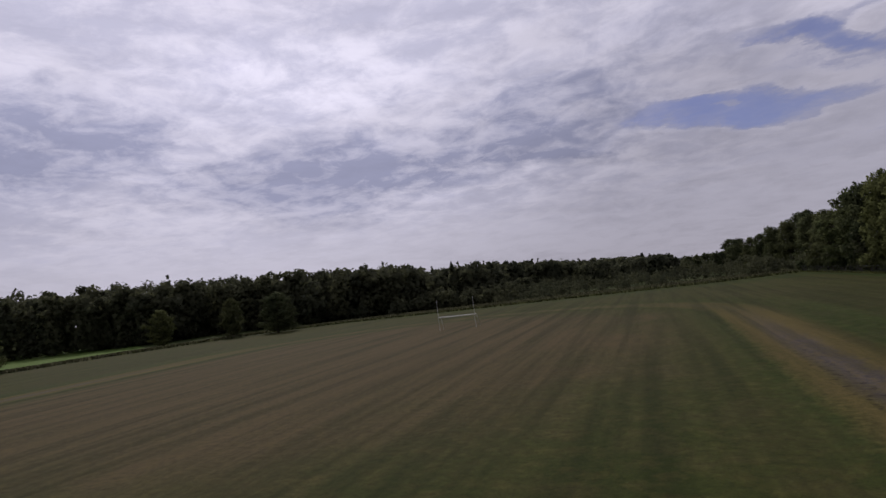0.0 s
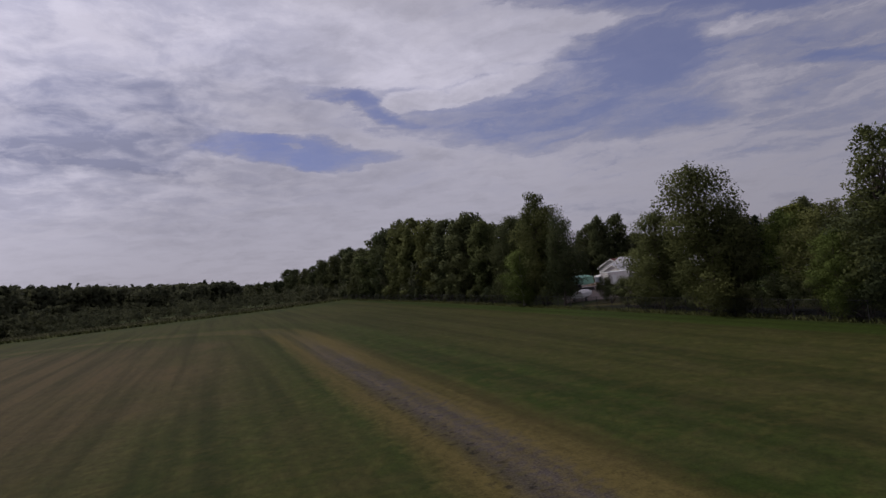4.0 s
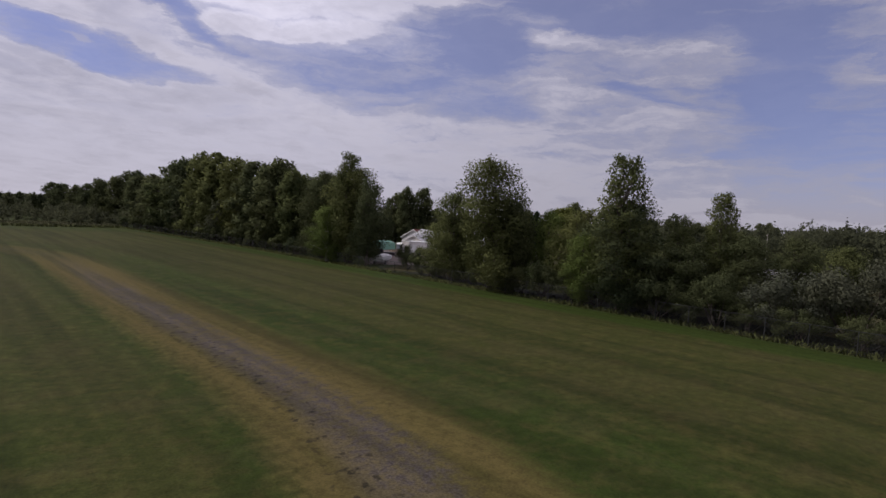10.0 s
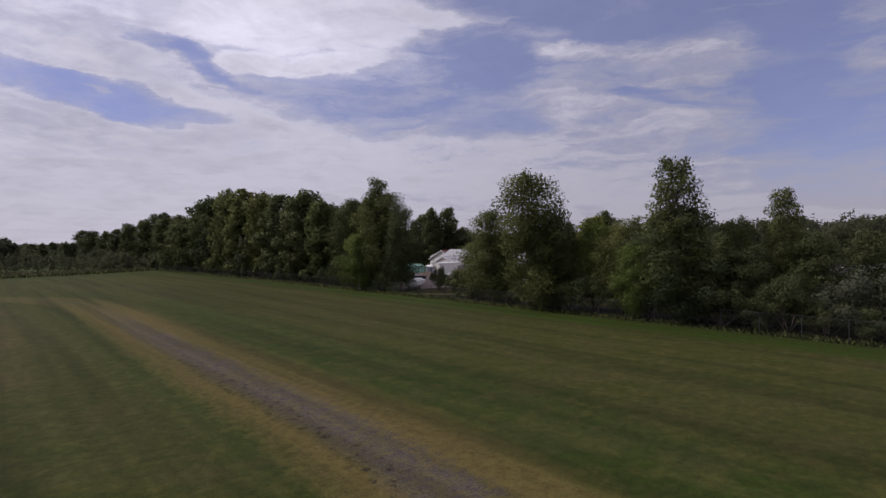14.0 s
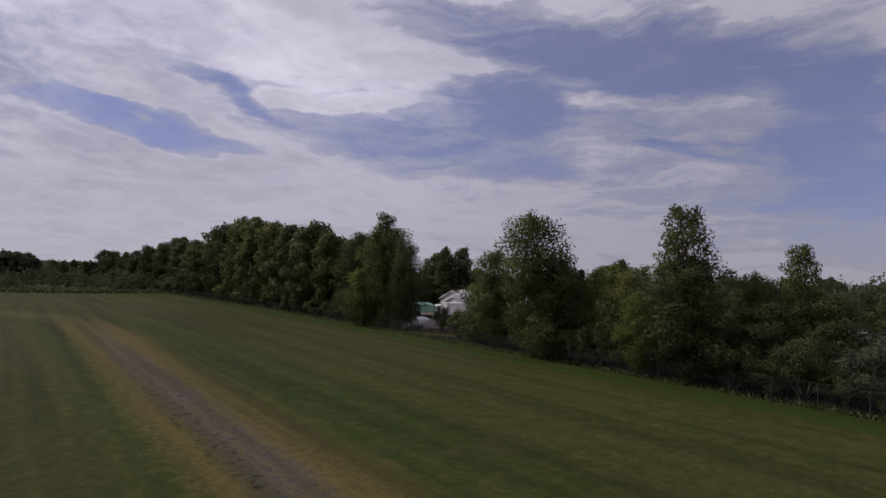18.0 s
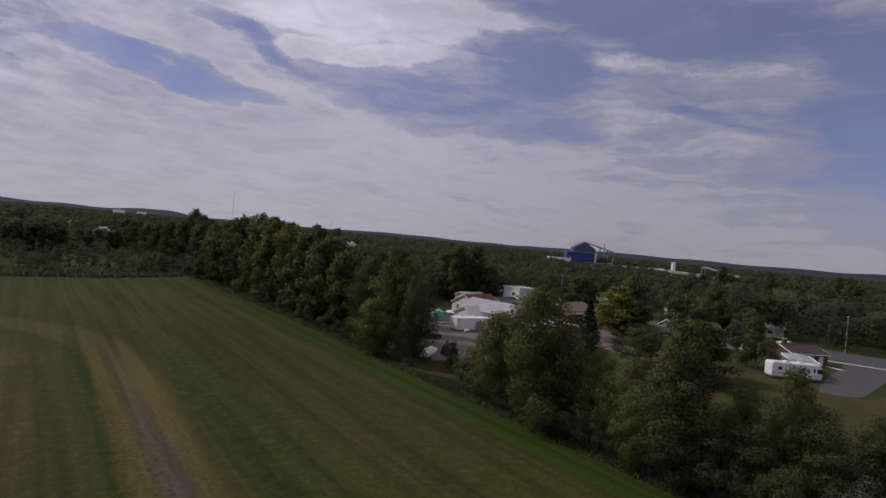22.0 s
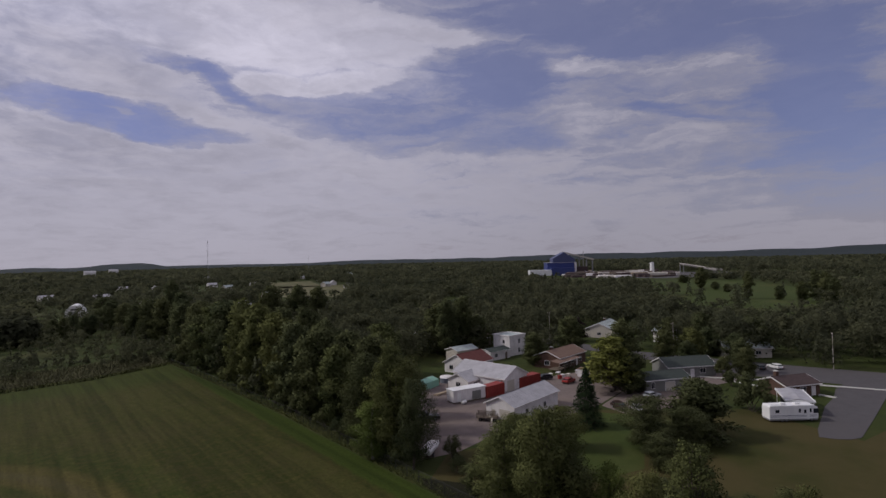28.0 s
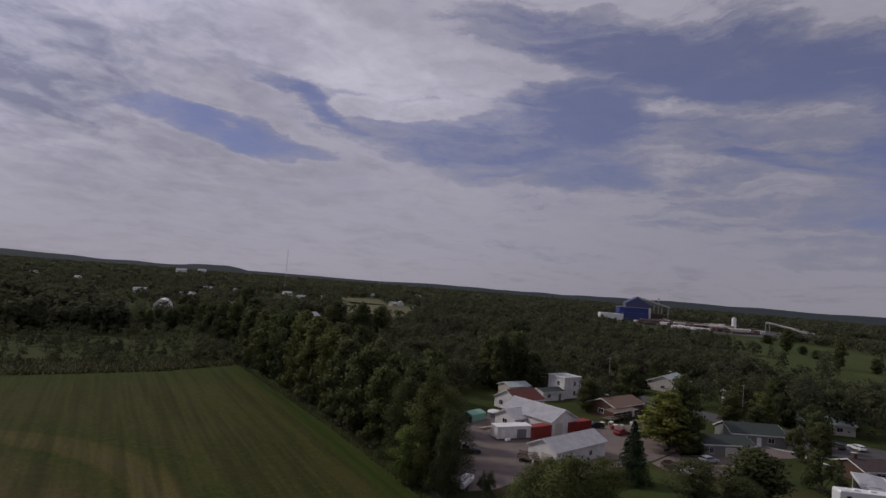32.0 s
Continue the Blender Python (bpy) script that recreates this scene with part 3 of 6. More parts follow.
# ---- trees ----
def leaf_cards(rng, lobes, count, size, ragged=0.11):
    """Leaf sprays as small bent quads about the clumps of a crown, thinning out at their edges."""
    L0 = np.array(lobes)
    vol = (L0[:, 3] * L0[:, 4] * L0[:, 5]) ** 0.6
    L = L0[rng.choice(len(lobes), count, p=vol / vol.sum())]
    d = rng.normal(size=(count, 3))
    d /= np.linalg.norm(d, axis=1)[:, None]
    r = np.minimum(rng.random(count) ** 0.36 * (1.0 + ragged * rng.normal(size=count)), 1.10)
    c = L[:, :3] + d * L[:, 3:6] * r[:, None]
    n = d * 0.6 + rng.normal(size=(count, 3)) * 0.6 + np.array([0, 0, 0.3])
    n /= np.linalg.norm(n, axis=1)[:, None]
    a = np.cross(n, rng.normal(size=(count, 3)))
    a /= np.linalg.norm(a, axis=1)[:, None] + 1e-9
    b = np.cross(n, a)
    s = size * (0.5 + 1.0 * rng.random(count))[:, None]
    a, b = a * s, b * s * (0.45 + 0.4 * rng.random(count))[:, None]
    fold = n * s * 0.22
    v = np.stack([c - a, c - b * 0.9 - fold, c + a, c + b - fold], 1)
    # sprays of one clump shade together
    mid = L0[:, :3].mean(axis=0)
    far = (c - mid) / np.maximum(np.abs(L0[:, :3] - mid).max(axis=0), 0.5)
    far /= np.linalg.norm(far, axis=1)[:, None] + 1e-9
    out = d * 0.65 + far * 0.45 + n * 0.35
    out /= np.linalg.norm(out, axis=1)[:, None] + 1e-9
    return v.reshape(-1, 3), np.repeat(out, 4, axis=0)


def quads_mesh(name, verts, normals, mat):
    n = len(verts) // 4
    me = bpy.data.meshes.new(name)
    me.vertices.add(4 * n)
    me.vertices.foreach_set("co", verts.astype(np.float32).ravel())
    me.loops.add(4 * n)
    me.loops.foreach_set("vertex_index", np.arange(4 * n, dtype=np.int32))
    me.polygons.add(n)
    me.polygons.foreach_set("loop_start", np.arange(0, 4 * n, 4, dtype=np.int32))
    me.update(calc_edges=True)
    if normals is not None:
        me.attributes.new("custom_normal", "FLOAT_VECTOR", "POINT").data.foreach_set("vector", normals.astype(np.float32).ravel())
        me.update()
    me.materials.append(M[mat])
    return me


def crooked(rng, bm, a, b, r0, r1, bends=3, sides=7):
    """A limb in a few bent, tapering lengths."""
    a, b = Vector(a), Vector(b)
    last, size = a, (b - a).length
    for k in range(1, bends + 1):
        p = a.lerp(b, k / bends)
        if k < bends:
            p += Vector(rng.normal(size=3)) * size * 0.045
        rod(bm, last, p, r0 + (r1 - r0) * (k - 1) / bends, r0 + (r1 - r0) * k / bends, sides)
        last = p


def crown_lobes(rng, kind, h, r):
    """The clumps of a crown: they sit along limbs that rise from the trunk to an uneven outline."""
    out = []
    if kind in ("round", "tall"):
        low, wide = (0.13, 0.40) if kind == "round" else (0.10, 0.44)
        lean = rng.normal(size=2) * 0.05 * r
        bulge = [(rng.random() * 6.28, 0.10 + 0.10 * rng.random(), k) for k in (1, 2, 3)]
        limbs = 24 if kind == "round" else 28
        for k in range(limbs):
            t = (k + 0.8 * rng.random()) / limbs
            a = k * 2.39996 + rng.normal() * 0.4
            z = low + (0.95 - low) * t
            q = (1 - ((wide - z) / (wide - low + 0.16)) ** 2) ** 0.5 if z < wide else (1 - ((z - wide) / (1.02 - wide)) ** 2.3) ** 0.5
            q *= r * (1 + sum(m * math.sin(f * a + p + 3 * z) for p, m, f in bulge)) * (0.80 + 0.26 * rng.random())
            s = r * (0.23 + 0.13 * rng.random())
            q = max(q - s * 0.8, 0.05)
            for f in (1.0, 0.62, 0.30)[:3 if t < 0.75 else 2]:
                g = s * (1.0 if f == 1.0 else 1.15) * (0.8 + 0.4 * rng.random())
                zz = h * z - (1 - f) * q * 0.35 + rng.normal() * 0.05 * r
                out.append((q * f * math.cos(a) + lean[0] * z + rng.normal() * 0.05 * r, q * f * math.sin(a) + lean[1] * z + rng.normal() * 0.05 * r,
                            min(max(zz, g * 0.8), h - g * 0.75), g, g, g * (0.65 + 0.35 * rng.random())))
        for k in range(5):      # the leaders at the top
            a, g = rng.random() * 6.28, r * (0.12 + 0.09 * rng.random())
            out.append((0.30 * r * rng.random() * math.cos(a), 0.30 * r * rng.random() * math.sin(a), h * (0.95 + 0.06 * rng.random()) - g * 0.5, g, g, g * 1.1))
    elif kind == "open":
        for k in range(110):
            t = (k + rng.random()) / 110
            z, a = h * (0.22 + 0.745 * t), k * 2.39996 + rng.normal() * 0.4
            q = r * (0.92 - 0.60 * t ** 2.2) * (0.25 + 0.75 * rng.random() ** 0.6)
            s = r * (0.20 - 0.05 * t) * (0.6 + 0.7 * rng.random())
            out.append((q * math.cos(a), q * math.sin(a), z, s * 1.7, s * 1.7, s * 0.9))
    elif kind == "shrub":
        for k in range(30):
            a, q = rng.random() * 6.28, r * 0.80 * math.sqrt(rng.random())
            s = r * (0.16 + 0.16 * rng.random())
            top = 0.88 - 0.50 * (q / r) ** 2
            out.append((q * math.cos(a), q * math.sin(a), h * top * (0.25 + 0.75 * rng.random() ** 0.6), s, s, min(s * 0.9, h * 0.2)))
    return out


TREES = {}


def tree(kind, variant, leaf, x, y, h, r=None, label="", bark="bark", group="", name="tree"):
    """A tree of a kind, at a place; trees of one kind and variant share their meshes and are turned and stretched."""
    proto = {"round": (15.0, 5.2), "tall": (17.0, 4.4), "open": (15.0, 3.6), "shrub": (5.0, 3.0)}[kind]
    near = math.hypot(x, y - 5) < 106      # finer sprays on the trees nearest to the field
    key = (kind, variant, leaf, bark, near)
    rng = np.random.default_rng(101 + 17 * variant + len(kind) * 7)
    r = proto[1] * h / proto[0] if r is None else r
    turn = (x * 37.0 + y * 91.0) % 360
    m = pose(x, y, 0, 0, 0, turn) @ Matrix.Diagonal((r / proto[1], r / proto[1], h / proto[0], 1))
    if key in TREES:
        k = TREES[key].scale
        ob = copy_thing(TREES[key], m @ Matrix.Diagonal((1 / k.x, 1 / k.y, 1 / k.z, 1)))
        ob.name = name
        return tagged(ob, label, "shrub" if kind == "shrub" else "tree", group)
    H, R = proto
    root = new(name)
    lobes = crown_lobes(rng, kind, H, R)
    bm = bmesh.new()
    if kind == "shrub":
        for k in range(7):
            l = lobes[k]
            crooked(rng, bm, (rng.normal() * 0.25, rng.normal() * 0.25, -0.1), l[:3], 0.07, 0.02, 3, 5)
    else:
        crooked(rng, bm, (0, 0, -0.15), (0, 0, H * 0.55), 0.27 if kind == "open" else 0.32, 0.15, 4, 9)
        crooked(rng, bm, (0, 0, H * 0.55), (0, 0, H * 0.93), 0.15, 0.03, 3, 6)
        for l in lobes[::3]:
            crooked(rng, bm, (0, 0, max(H * 0.10, min(l[2] * 0.72, H * 0.8))), l[:3], 0.085, 0.02, 3, 5)
    trunk = part("trunk", bm, bark, root, smooth=True)
    count = {"round": 8500, "tall": 8500, "open": 4300, "shrub": 3600}[kind]
    size = {"round": 0.27, "tall": 0.27, "open": 0.27, "shrub": 0.15}[kind]
    if near:
        count, size = int(count * 3.0), size * 0.44
    crown = new("crown", quads_mesh("crown", *leaf_cards(rng, lobes, count, size), leaf))
    crown.parent = root
    root.matrix_world = m
    TREES[key] = root
    return tagged(root, label, "shrub" if kind == "shrub" else "tree", group)


def spruce(x, y, h, r, label="dark green spruce with drooping tiers"):
    rng = np.random.default_rng(5)
    root = empty("spruce_tree", pose(x, y, 0), label, "tree")
    bm = bmesh.new()
    rod(bm, (0, 0, -0.1), (0, 0, h * 0.98), 0.2, 0.02, 8)
    vs = []
    for k in range(46):
        t = k / 45
        z, q = h * (0.06 + 0.92 * t), r * (1 - t) ** 0.85 * (0.8 + 0.35 * rng.random())
        for j in range(7 if t < 0.7 else 4):
            a = k * 2.1 + j * 6.283 / 7 + rng.random() * 0.5
            tip = (q * math.cos(a), q * math.sin(a), z - q * 0.28)
            rod(bm, (0, 0, z), tip, 0.03, 0.008, 4)
            n = 26
            f = rng.random(n) ** 0.6
            c = np.outer(f, tip) + np.outer(1 - f, (0, 0, z))
            c += rng.normal(size=(n, 3)) * 0.10
            s = 0.26 + 0.12 * rng.random(n)
            out, side = np.array((math.cos(a), math.sin(a), -0.5)), np.array((-math.sin(a), math.cos(a), 0.1))
            for cc, ss in zip(c, s):
                w = side * ss * 0.7 + rng.normal(size=3) * 0.04
                vs += [cc - w, cc + out * ss * 0.3 - (0, 0, ss * 0.2), cc + w, cc + out * ss]
    part("trunk", bm, "bark", root)
    crown = new("crown", quads_mesh("crown", np.array(vs), None, "needle"))
    crown.parent = root
    return root


# ---- the tree row along the fence ----
def row_of_trees():
    big = "dense dark green broadleaf tree in the row along the fence"
    # x, y, height, radius, kind, variant, leaf
    rows = ((49.0, 81.5, 16.6, 6.0, "round", 0, "leaf"), (48.0, 75.6, 13.4, 3.5, "round", 1, "leaf_dark"), (49.6, 92.0, 15.6, 5.3, "round", 2, "leaf_dark"),
            (49.0, 101.5, 16.4, 5.8, "round", 4, "leaf"), (50.0, 112.0, 18.2, 6.2, "round", 0, "leaf_dark"), (49.0, 123.0, 18.8, 5.8, "tall", 0, "leaf_dark"),
            (50.0, 133.5, 20.4, 6.4, "round", 1, "leaf"), (49.0, 144.5, 21.3, 6.0, "tall", 1, "leaf"), (50.0, 155.5, 22.3, 6.6, "round", 2, "leaf"),
            (49.5, 167.5, 22.0, 6.4, "round", 4, "leaf_dark"), (49.0, 178.5, 19.5, 6.0, "tall", 2, "leaf"), (47.5, 189.0, 16.0, 5.6, "round", 0, "leaf_dark"),
            (47.5, 199.0, 16.1, 5.4, "round", 1, "leaf_dark"), (51.0, 209.0, 17.6, 5.8, "round", 2, "leaf_dark"), (50.5, 221.0, 17.8, 5.6, "tall", 1, "leaf_dark"),
            (57.5, 92.0, 14.0, 4.8, "round", 1, "leaf_dark"), (59.5, 104.5, 16.1, 5.6, "round", 4, "leaf_dark"), (60.0, 117.0, 16.2, 5.8, "round", 0, "leaf_dark"),
            (60.0, 129.0, 18.4, 6.0, "round", 2, "leaf_dark"), (61.0, 142.0, 19.6, 6.2, "round", 1, "leaf_dark"), (60.5, 155.0, 19.4, 6.0, "tall", 0, "leaf_dark"),
            (60.0, 170.0, 18.9, 6.2, "round", 4, "leaf_dark"), (60.0, 185.0, 18.0, 6.0, "round", 1, "leaf_dark"), (56.0, 197.0, 19.4, 6.0, "round", 2, "leaf_dark"),
            (52.0, 232.0, 19.1, 5.8, "round", 2, "leaf_dark"), (54.5, 243.0, 20.2, 5.8, "tall", 0, "leaf_dark"),
            (50.0, 254.0, 18.3, 5.6, "round", 0, "leaf_dark"), (58.0, 226.0, 18.3, 5.8, "round", 1, "leaf_dark"), (46.5, 266.0, 16.8, 5.4, "round", 1, "leaf_dark"), (44.5, 280.0, 15.4, 5.4, "tall", 1, "leaf_dark"),
            (43.0, 296.0, 15.0, 5.4, "round", 2, "leaf_dark"), (52.0, 290.0, 15.9, 5.4, "round", 0, "leaf_dark"), (40.5, 315.0, 15.4, 5.6, "round", 0, "leaf_dark"), (39.0, 334.0, 16.4, 5.6, "tall", 2, "leaf_dark"))
    for k, (x, y, h, r, kind, v, leaf) in enumerate(rows):
        tree(kind, v, leaf, x, y, h * (0.98, 1.03, 1.0)[k % 3], r, big, group="tree row along the fence")
    tree("round", 3, "leaf_light", 45.6, 83.6, 9.4, 4.0, "young light green tree with a pale trunk at the field's edge", "bark_light")
    tree("open", 1, "leaf", 48.6, 82.4, 18.9, 3.2, "tall thin tree rising above the row")
    for k, (x, y, h) in enumerate(((16, 296, 9.6), (20, 301, 9.8), (24, 306, 10.2), (28, 299, 9.6), (31, 306, 9.8))):
        tree("tall", k % 3, "leaf_dark", x, y, h, 2.9, "slim young tree in the scrub beyond the ditch", group="young trees in the scrub")
    for k, (x, y, h, r) in enumerate(((68.0, 316.0, 24.0, 5.6), (93.0, 247.0, 21.6, 6.0), (104.0, 242.0, 21.4, 6.0), (112.0, 238.0, 20.6, 5.8))):
        tree("round", (1, 4, 0)[k % 3], "leaf_dark", x, y, h, r, "tall dark tree standing above the woods", group="tall trees in the woods")
    # the loose trees and bushes to the right of the opening
    tree("round", 4, "leaf", 46.0, 46.8, 15.6, 5.4, "tall broadleaf tree with a full layered crown beside the fence")
    tree("round", 2, "leaf_dark", 47.4, 44.6, 10.6, 3.9, "dark broadleaf tree beside the fence")
    tree("round", 3, "leaf", 47.4, 55.0, 11.8, 4.5, "green broadleaf tree beside the fence")
    tree("round", 0, "leaf", 49.6, 60.0, 7.8, 3.4, "green broadleaf tree beside the fence")
    tree("round", 3, "leaf_light", 50.0, 41.6, 9.9, 3.0, "yellowish green tree beside the fence")
    tree("round", 1, "leaf", 50.2, 37.0, 10.0, 3.6, "green broadleaf tree beside the fence")
    tree("open", 2, "leaf", 47.0, 30.7, 15.8, 3.2, "tall airy tree with an open top")
    tree("round", 0, "leaf_dark", 47.6, 30.4, 10.8, 5.0, "dark broadleaf tree beside the fence")
    tree("round", 3, "leaf_light", 46.8, 34.8, 7.6, 2.8, "light green bushy tree beside the fence")
    tree("tall", 2, "leaf", 51.0, 26.6, 9.6, 2.6, "slim green tree beside the fence")
    tree("open", 3, "leaf", 52.5, 23.4, 12.4, 2.0, "slender thin-topped tree beside the fence")
    tree("round", 2, "leaf_dark", 52.6, 21.2, 8.0, 3.8, "dark broadleaf tree beside the fence")
    tree("round", 1, "leaf_dark", 49.6, 25.0, 7.0, 3.4, "dark broadleaf tree beside the fence")
    tree("round", 4, "leaf_dark", 57.0, 24.0, 8.6, 3.5, "dark broadleaf tree behind the fence")
    tree("round", 1, "leaf_dark", 60.5, 19.0, 8.2, 3.6, "dark broadleaf tree behind the fence")
    tree("round", 2, "leaf", 56.5, 14.0, 7.6, 3.4, "green broadleaf tree behind the willows")
    tree("round", 2, "leaf_dark", 55.0, 38.0, 7.6, 3.4, "dark broadleaf tree behind the fence")
    tree("round", 0, "leaf", 62.5, 39.5, 8.4, 3.0, "green broadleaf tree behind the fence")
    tree("round", 1, "leaf_dark", 57.5, 31.5, 6.0, 3.0, "dark broadleaf tree behind the fence")
    for k, (x, y, h, r) in enumerate(((49.5, 16.6, 6.2, 3.8), (51.5, 11.8, 7.2, 4.6), (51, 6.0, 7.0, 4.6), (53, 0.5, 7.0, 4.8), (51.5, -5.0, 6.4, 4.6), (52, -11, 6.4, 4.6))):
        tree("shrub", k % 2, "leaf_grey", x, y, h, r, "grey-green willow bush along the fence", name="willow_bush", group="willows along the fence")
    for k, (x, y, h, r) in enumerate(((47.4, 49.2, 3.6, 2.2), (47.4, 40, 4.4, 2.6), (47.4, 26.6, 5.2, 2.8), (48.0, 21.8, 5.4, 2.9), (48.5, 57.0, 3.8, 2.6), (49.4, 63.4, 4.4, 2.4), (55.2, 74.6, 4.4, 1.9), (52.2, 69.8, 3.0, 1.8), (48.2, 37.2, 4.6, 2.6), (47.8, 33.2, 4.2, 2.6), (49.2, 91.8, 4.4, 2.6), (47.6, 98, 4.2, 2.6), (47.6, 105, 4.0, 2.4), (47.6, 112, 4.4, 2.6), (47.8, 118, 4.2, 2.5), (47.6, 129, 4.4, 2.6), (47.6, 136, 4.4, 2.6), (47.6, 142, 4.2, 2.5), (47.6, 149, 4.2, 2.5), (47.5, 156, 4.6, 2.6), (47, 163, 4.6, 2.6), (47, 170, 4.4, 2.6), (46, 178, 4.4, 2.6), (45.6, 186, 4.2, 2.6), (44, 196, 4.4, 2.8), (42.5, 204, 4.0, 2.6), (47.6, 52.6, 2.6, 1.9), (47.8, 46.4, 2.8, 2.0), (47.6, 43.2, 2.8, 2.0), (47.6, 30.6, 3.2, 2.2), (47.8, 24.0, 3.2, 2.2), (47.8, 19.0, 3.2, 2.2), (48.0, 15.2, 3.0, 2.2), (48.0, 11.0, 2.8, 2.2), (48.0, 6.0, 2.8, 2.2), (48.0, 1.0, 2.8, 2.2), (48.0, -5.0, 2.8, 2.2), (48.0, -11.0, 2.8, 2.2), (48.0, 60.2, 2.6, 1.9), (47.6, 86.0, 3.0, 2.2), (47.6, 123.5, 3.6, 2.4))):
        tree("shrub", k % 2, "leaf_dark", x, y, h, r, "dark undergrowth bush along the fence", name="bush", group="undergrowth along the fence")


row_of_trees()


def yard_trees():
    lab = "dark green broadleaf tree standing on the lawn"
    for x, y, h, r, v, leaf in ((82, 56.0, 8.2, 4.8, 0, "leaf_dark"), (95, 53.5, 9.2, 5.8, 2, "leaf_dark"), (87, 52.0, 6.4, 3.8, 1, "leaf_dark"), (76, 50.5, 5.0, 3.0, 3, "leaf_dark"),
                                (72, 66.0, 6.6, 3.6, 1, "leaf"), (66.5, 70.0, 5.6, 3.0, 3, "leaf"), (60, 66, 7.6, 3.4, 2, "leaf"), (113.5, 78.5, 8.5, 4.2, 0, "leaf_dark"),
                                (117, 85, 9.5, 4.0, 1, "leaf"), (153.4, 70.8, 8.4, 3.2, 2, "leaf_dark"), (167.7, 136, 8.2, 4.2, 1, "leaf_purple"), (153, 210, 10.2, 5.0, 0, "leaf_purple"), (126.5, 89.5, 14.0, 4.6, 2, "leaf_dark"), (183, 79, 11, 4.6, 1, "leaf_dark"), (176, 92, 12, 4.6, 2, "leaf_dark"), (121, 116, 9.0, 3.6, 2, "leaf_dark"), (141, 118, 12.0, 4.6, 0, "leaf_dark"), (121, 147, 17.8, 4.4, 1, "leaf_dark"),
                                (114, 153, 15.5, 5.0, 0, "leaf_dark"), (126, 146, 11.5, 4.6, 2, "leaf_dark"), (82, 137, 13.5, 5.0, 0, "leaf"), (72, 124, 13.0, 4.6, 2, "leaf"), (113.0, 147.0, 17.4, 4.2, 2, "leaf_dark"), (177, 104, 9.5, 3.6, 2, "leaf_dark"), (166, 77.5, 8.0, 3.0, 0, "leaf_dark"), (171, 88, 8.5, 3.4, 1, "leaf_dark"), (66, 112, 12.5, 4.4, 1, "leaf_dark"),
                                (152, 92, 9.0, 3.6, 1, "leaf_dark"), (157, 86, 9.5, 3.4, 0, "leaf"), (150, 84, 7.0, 3.0, 2, "leaf_dark"), (146, 66.5, 7.5, 2.6, 3, "leaf_dark"), (63, 32.4, 5.0, 2.4, 1, "leaf_dark"), (66.5, 29.6, 5.6, 2.4, 2, "leaf_dark")):
        tree("round", v, leaf, x, y, h * 1.08, r * 1.15, lab, group="trees round the houses")
    tree("shrub", 0, "leaf_dark", 117.4, 53.6, 8.8, 4.2, "large round dark green bush beside the motorhome", name="bush")
    tree("shrub", 1, "leaf_dark", 136, 66, 4.0, 2.2, "dark green bush by the house", name="bush")
    tree("shrub", 1, "leaf_dark", 142.5, 70.5, 6.6, 2.6, "dark green bush by the house", name="bush")
    for k, (x, y, h, r) in enumerate(((486, 242, 17.5, 7.5), (395, 166, 17.0, 5.0), (398, 148, 8.5, 4.0), (450, 204, 6.0, 4.5), (476, 225, 6.5, 4.5), (560, 297, 8, 8), (386, 131, 12, 4.5), (378, 116, 18, 5.5), (401, 128, 18, 5.5), (365, 108, 15, 5.0), (392, 118, 16, 5.5))):
        tree("tall", k % 3, "leaf_dark", x, y, h * 1.1, r * 0.9, "dark tree standing in the pasture", group="trees in the pasture")
    tree("open", 4, "leaf_yellow", 110.6, 82.5, 13.2, 5.8, "broad airy yellow-green tree on the gravel yard")
    spruce(85.0, 70.6, 11.2, 3.7)


yard_trees()


def left_side():
    tree("round", 1, "leaf_dark", -142, 0.5, 16.4, 7.4, "large dark broadleaf tree beside the industrial building")
    tree("round", 3, "leaf", -160, 93.0, 9.4, 4.6, "round bush in the hedge at the field's edge", name="tree")
    tree("tall", 2, "leaf", -152.5, 66.4, 8.0, 2.3, "slim young tree in the hedge")
    tree("open", 2, "leaf_dark", -170, 82.0, 14.0, 3.4, "tall thin tree with a bare trunk in the hedge")
    tree("tall", 0, "leaf", -159, 146.0, 12.4, 4.4, "upright tree in the hedge")
    tree("tall", 1, "leaf_dark", -140, 158.0, 13.8, 4.2, "dark upright tree in the hedge")
    tree("round", 2, "leaf_dark", -123, 161.0, 13.6, 7.2, "broad dark tree in the hedge")
    tree("shrub", 0, "leaf", -172, 74, 6.4, 2.8, "bush in the hedge", name="bush")
    for k, (x, y, h, r) in enumerate(((-103, -17, 10.5, 6), (-108, -27, 13, 7), (-117, -22, 12, 6.5), (-122, -36, 13, 7), (-98, -34, 11, 6), (-130, -28, 12, 6))):
        tree("round", k % 3, "leaf_dark", x, y, h, r, "dark willow-like tree at the field's corner", group="trees at the field's corner")


left_side()


# ---- far woods, one mass of leaf sprays ----
def within(x, y, outline):
    """Which points lie inside a closed outline."""
    odd = np.zeros(len(x), bool)
    for (x0, y0), (x1, y1) in zip(outline, outline[1:] + outline[:1]):
        cut = (y0 > y) != (y1 > y)
        odd ^= cut & (x < (x1 - x0) * (y - y0) / ((y1 - y0) or 1e-9) + x0)
    return odd


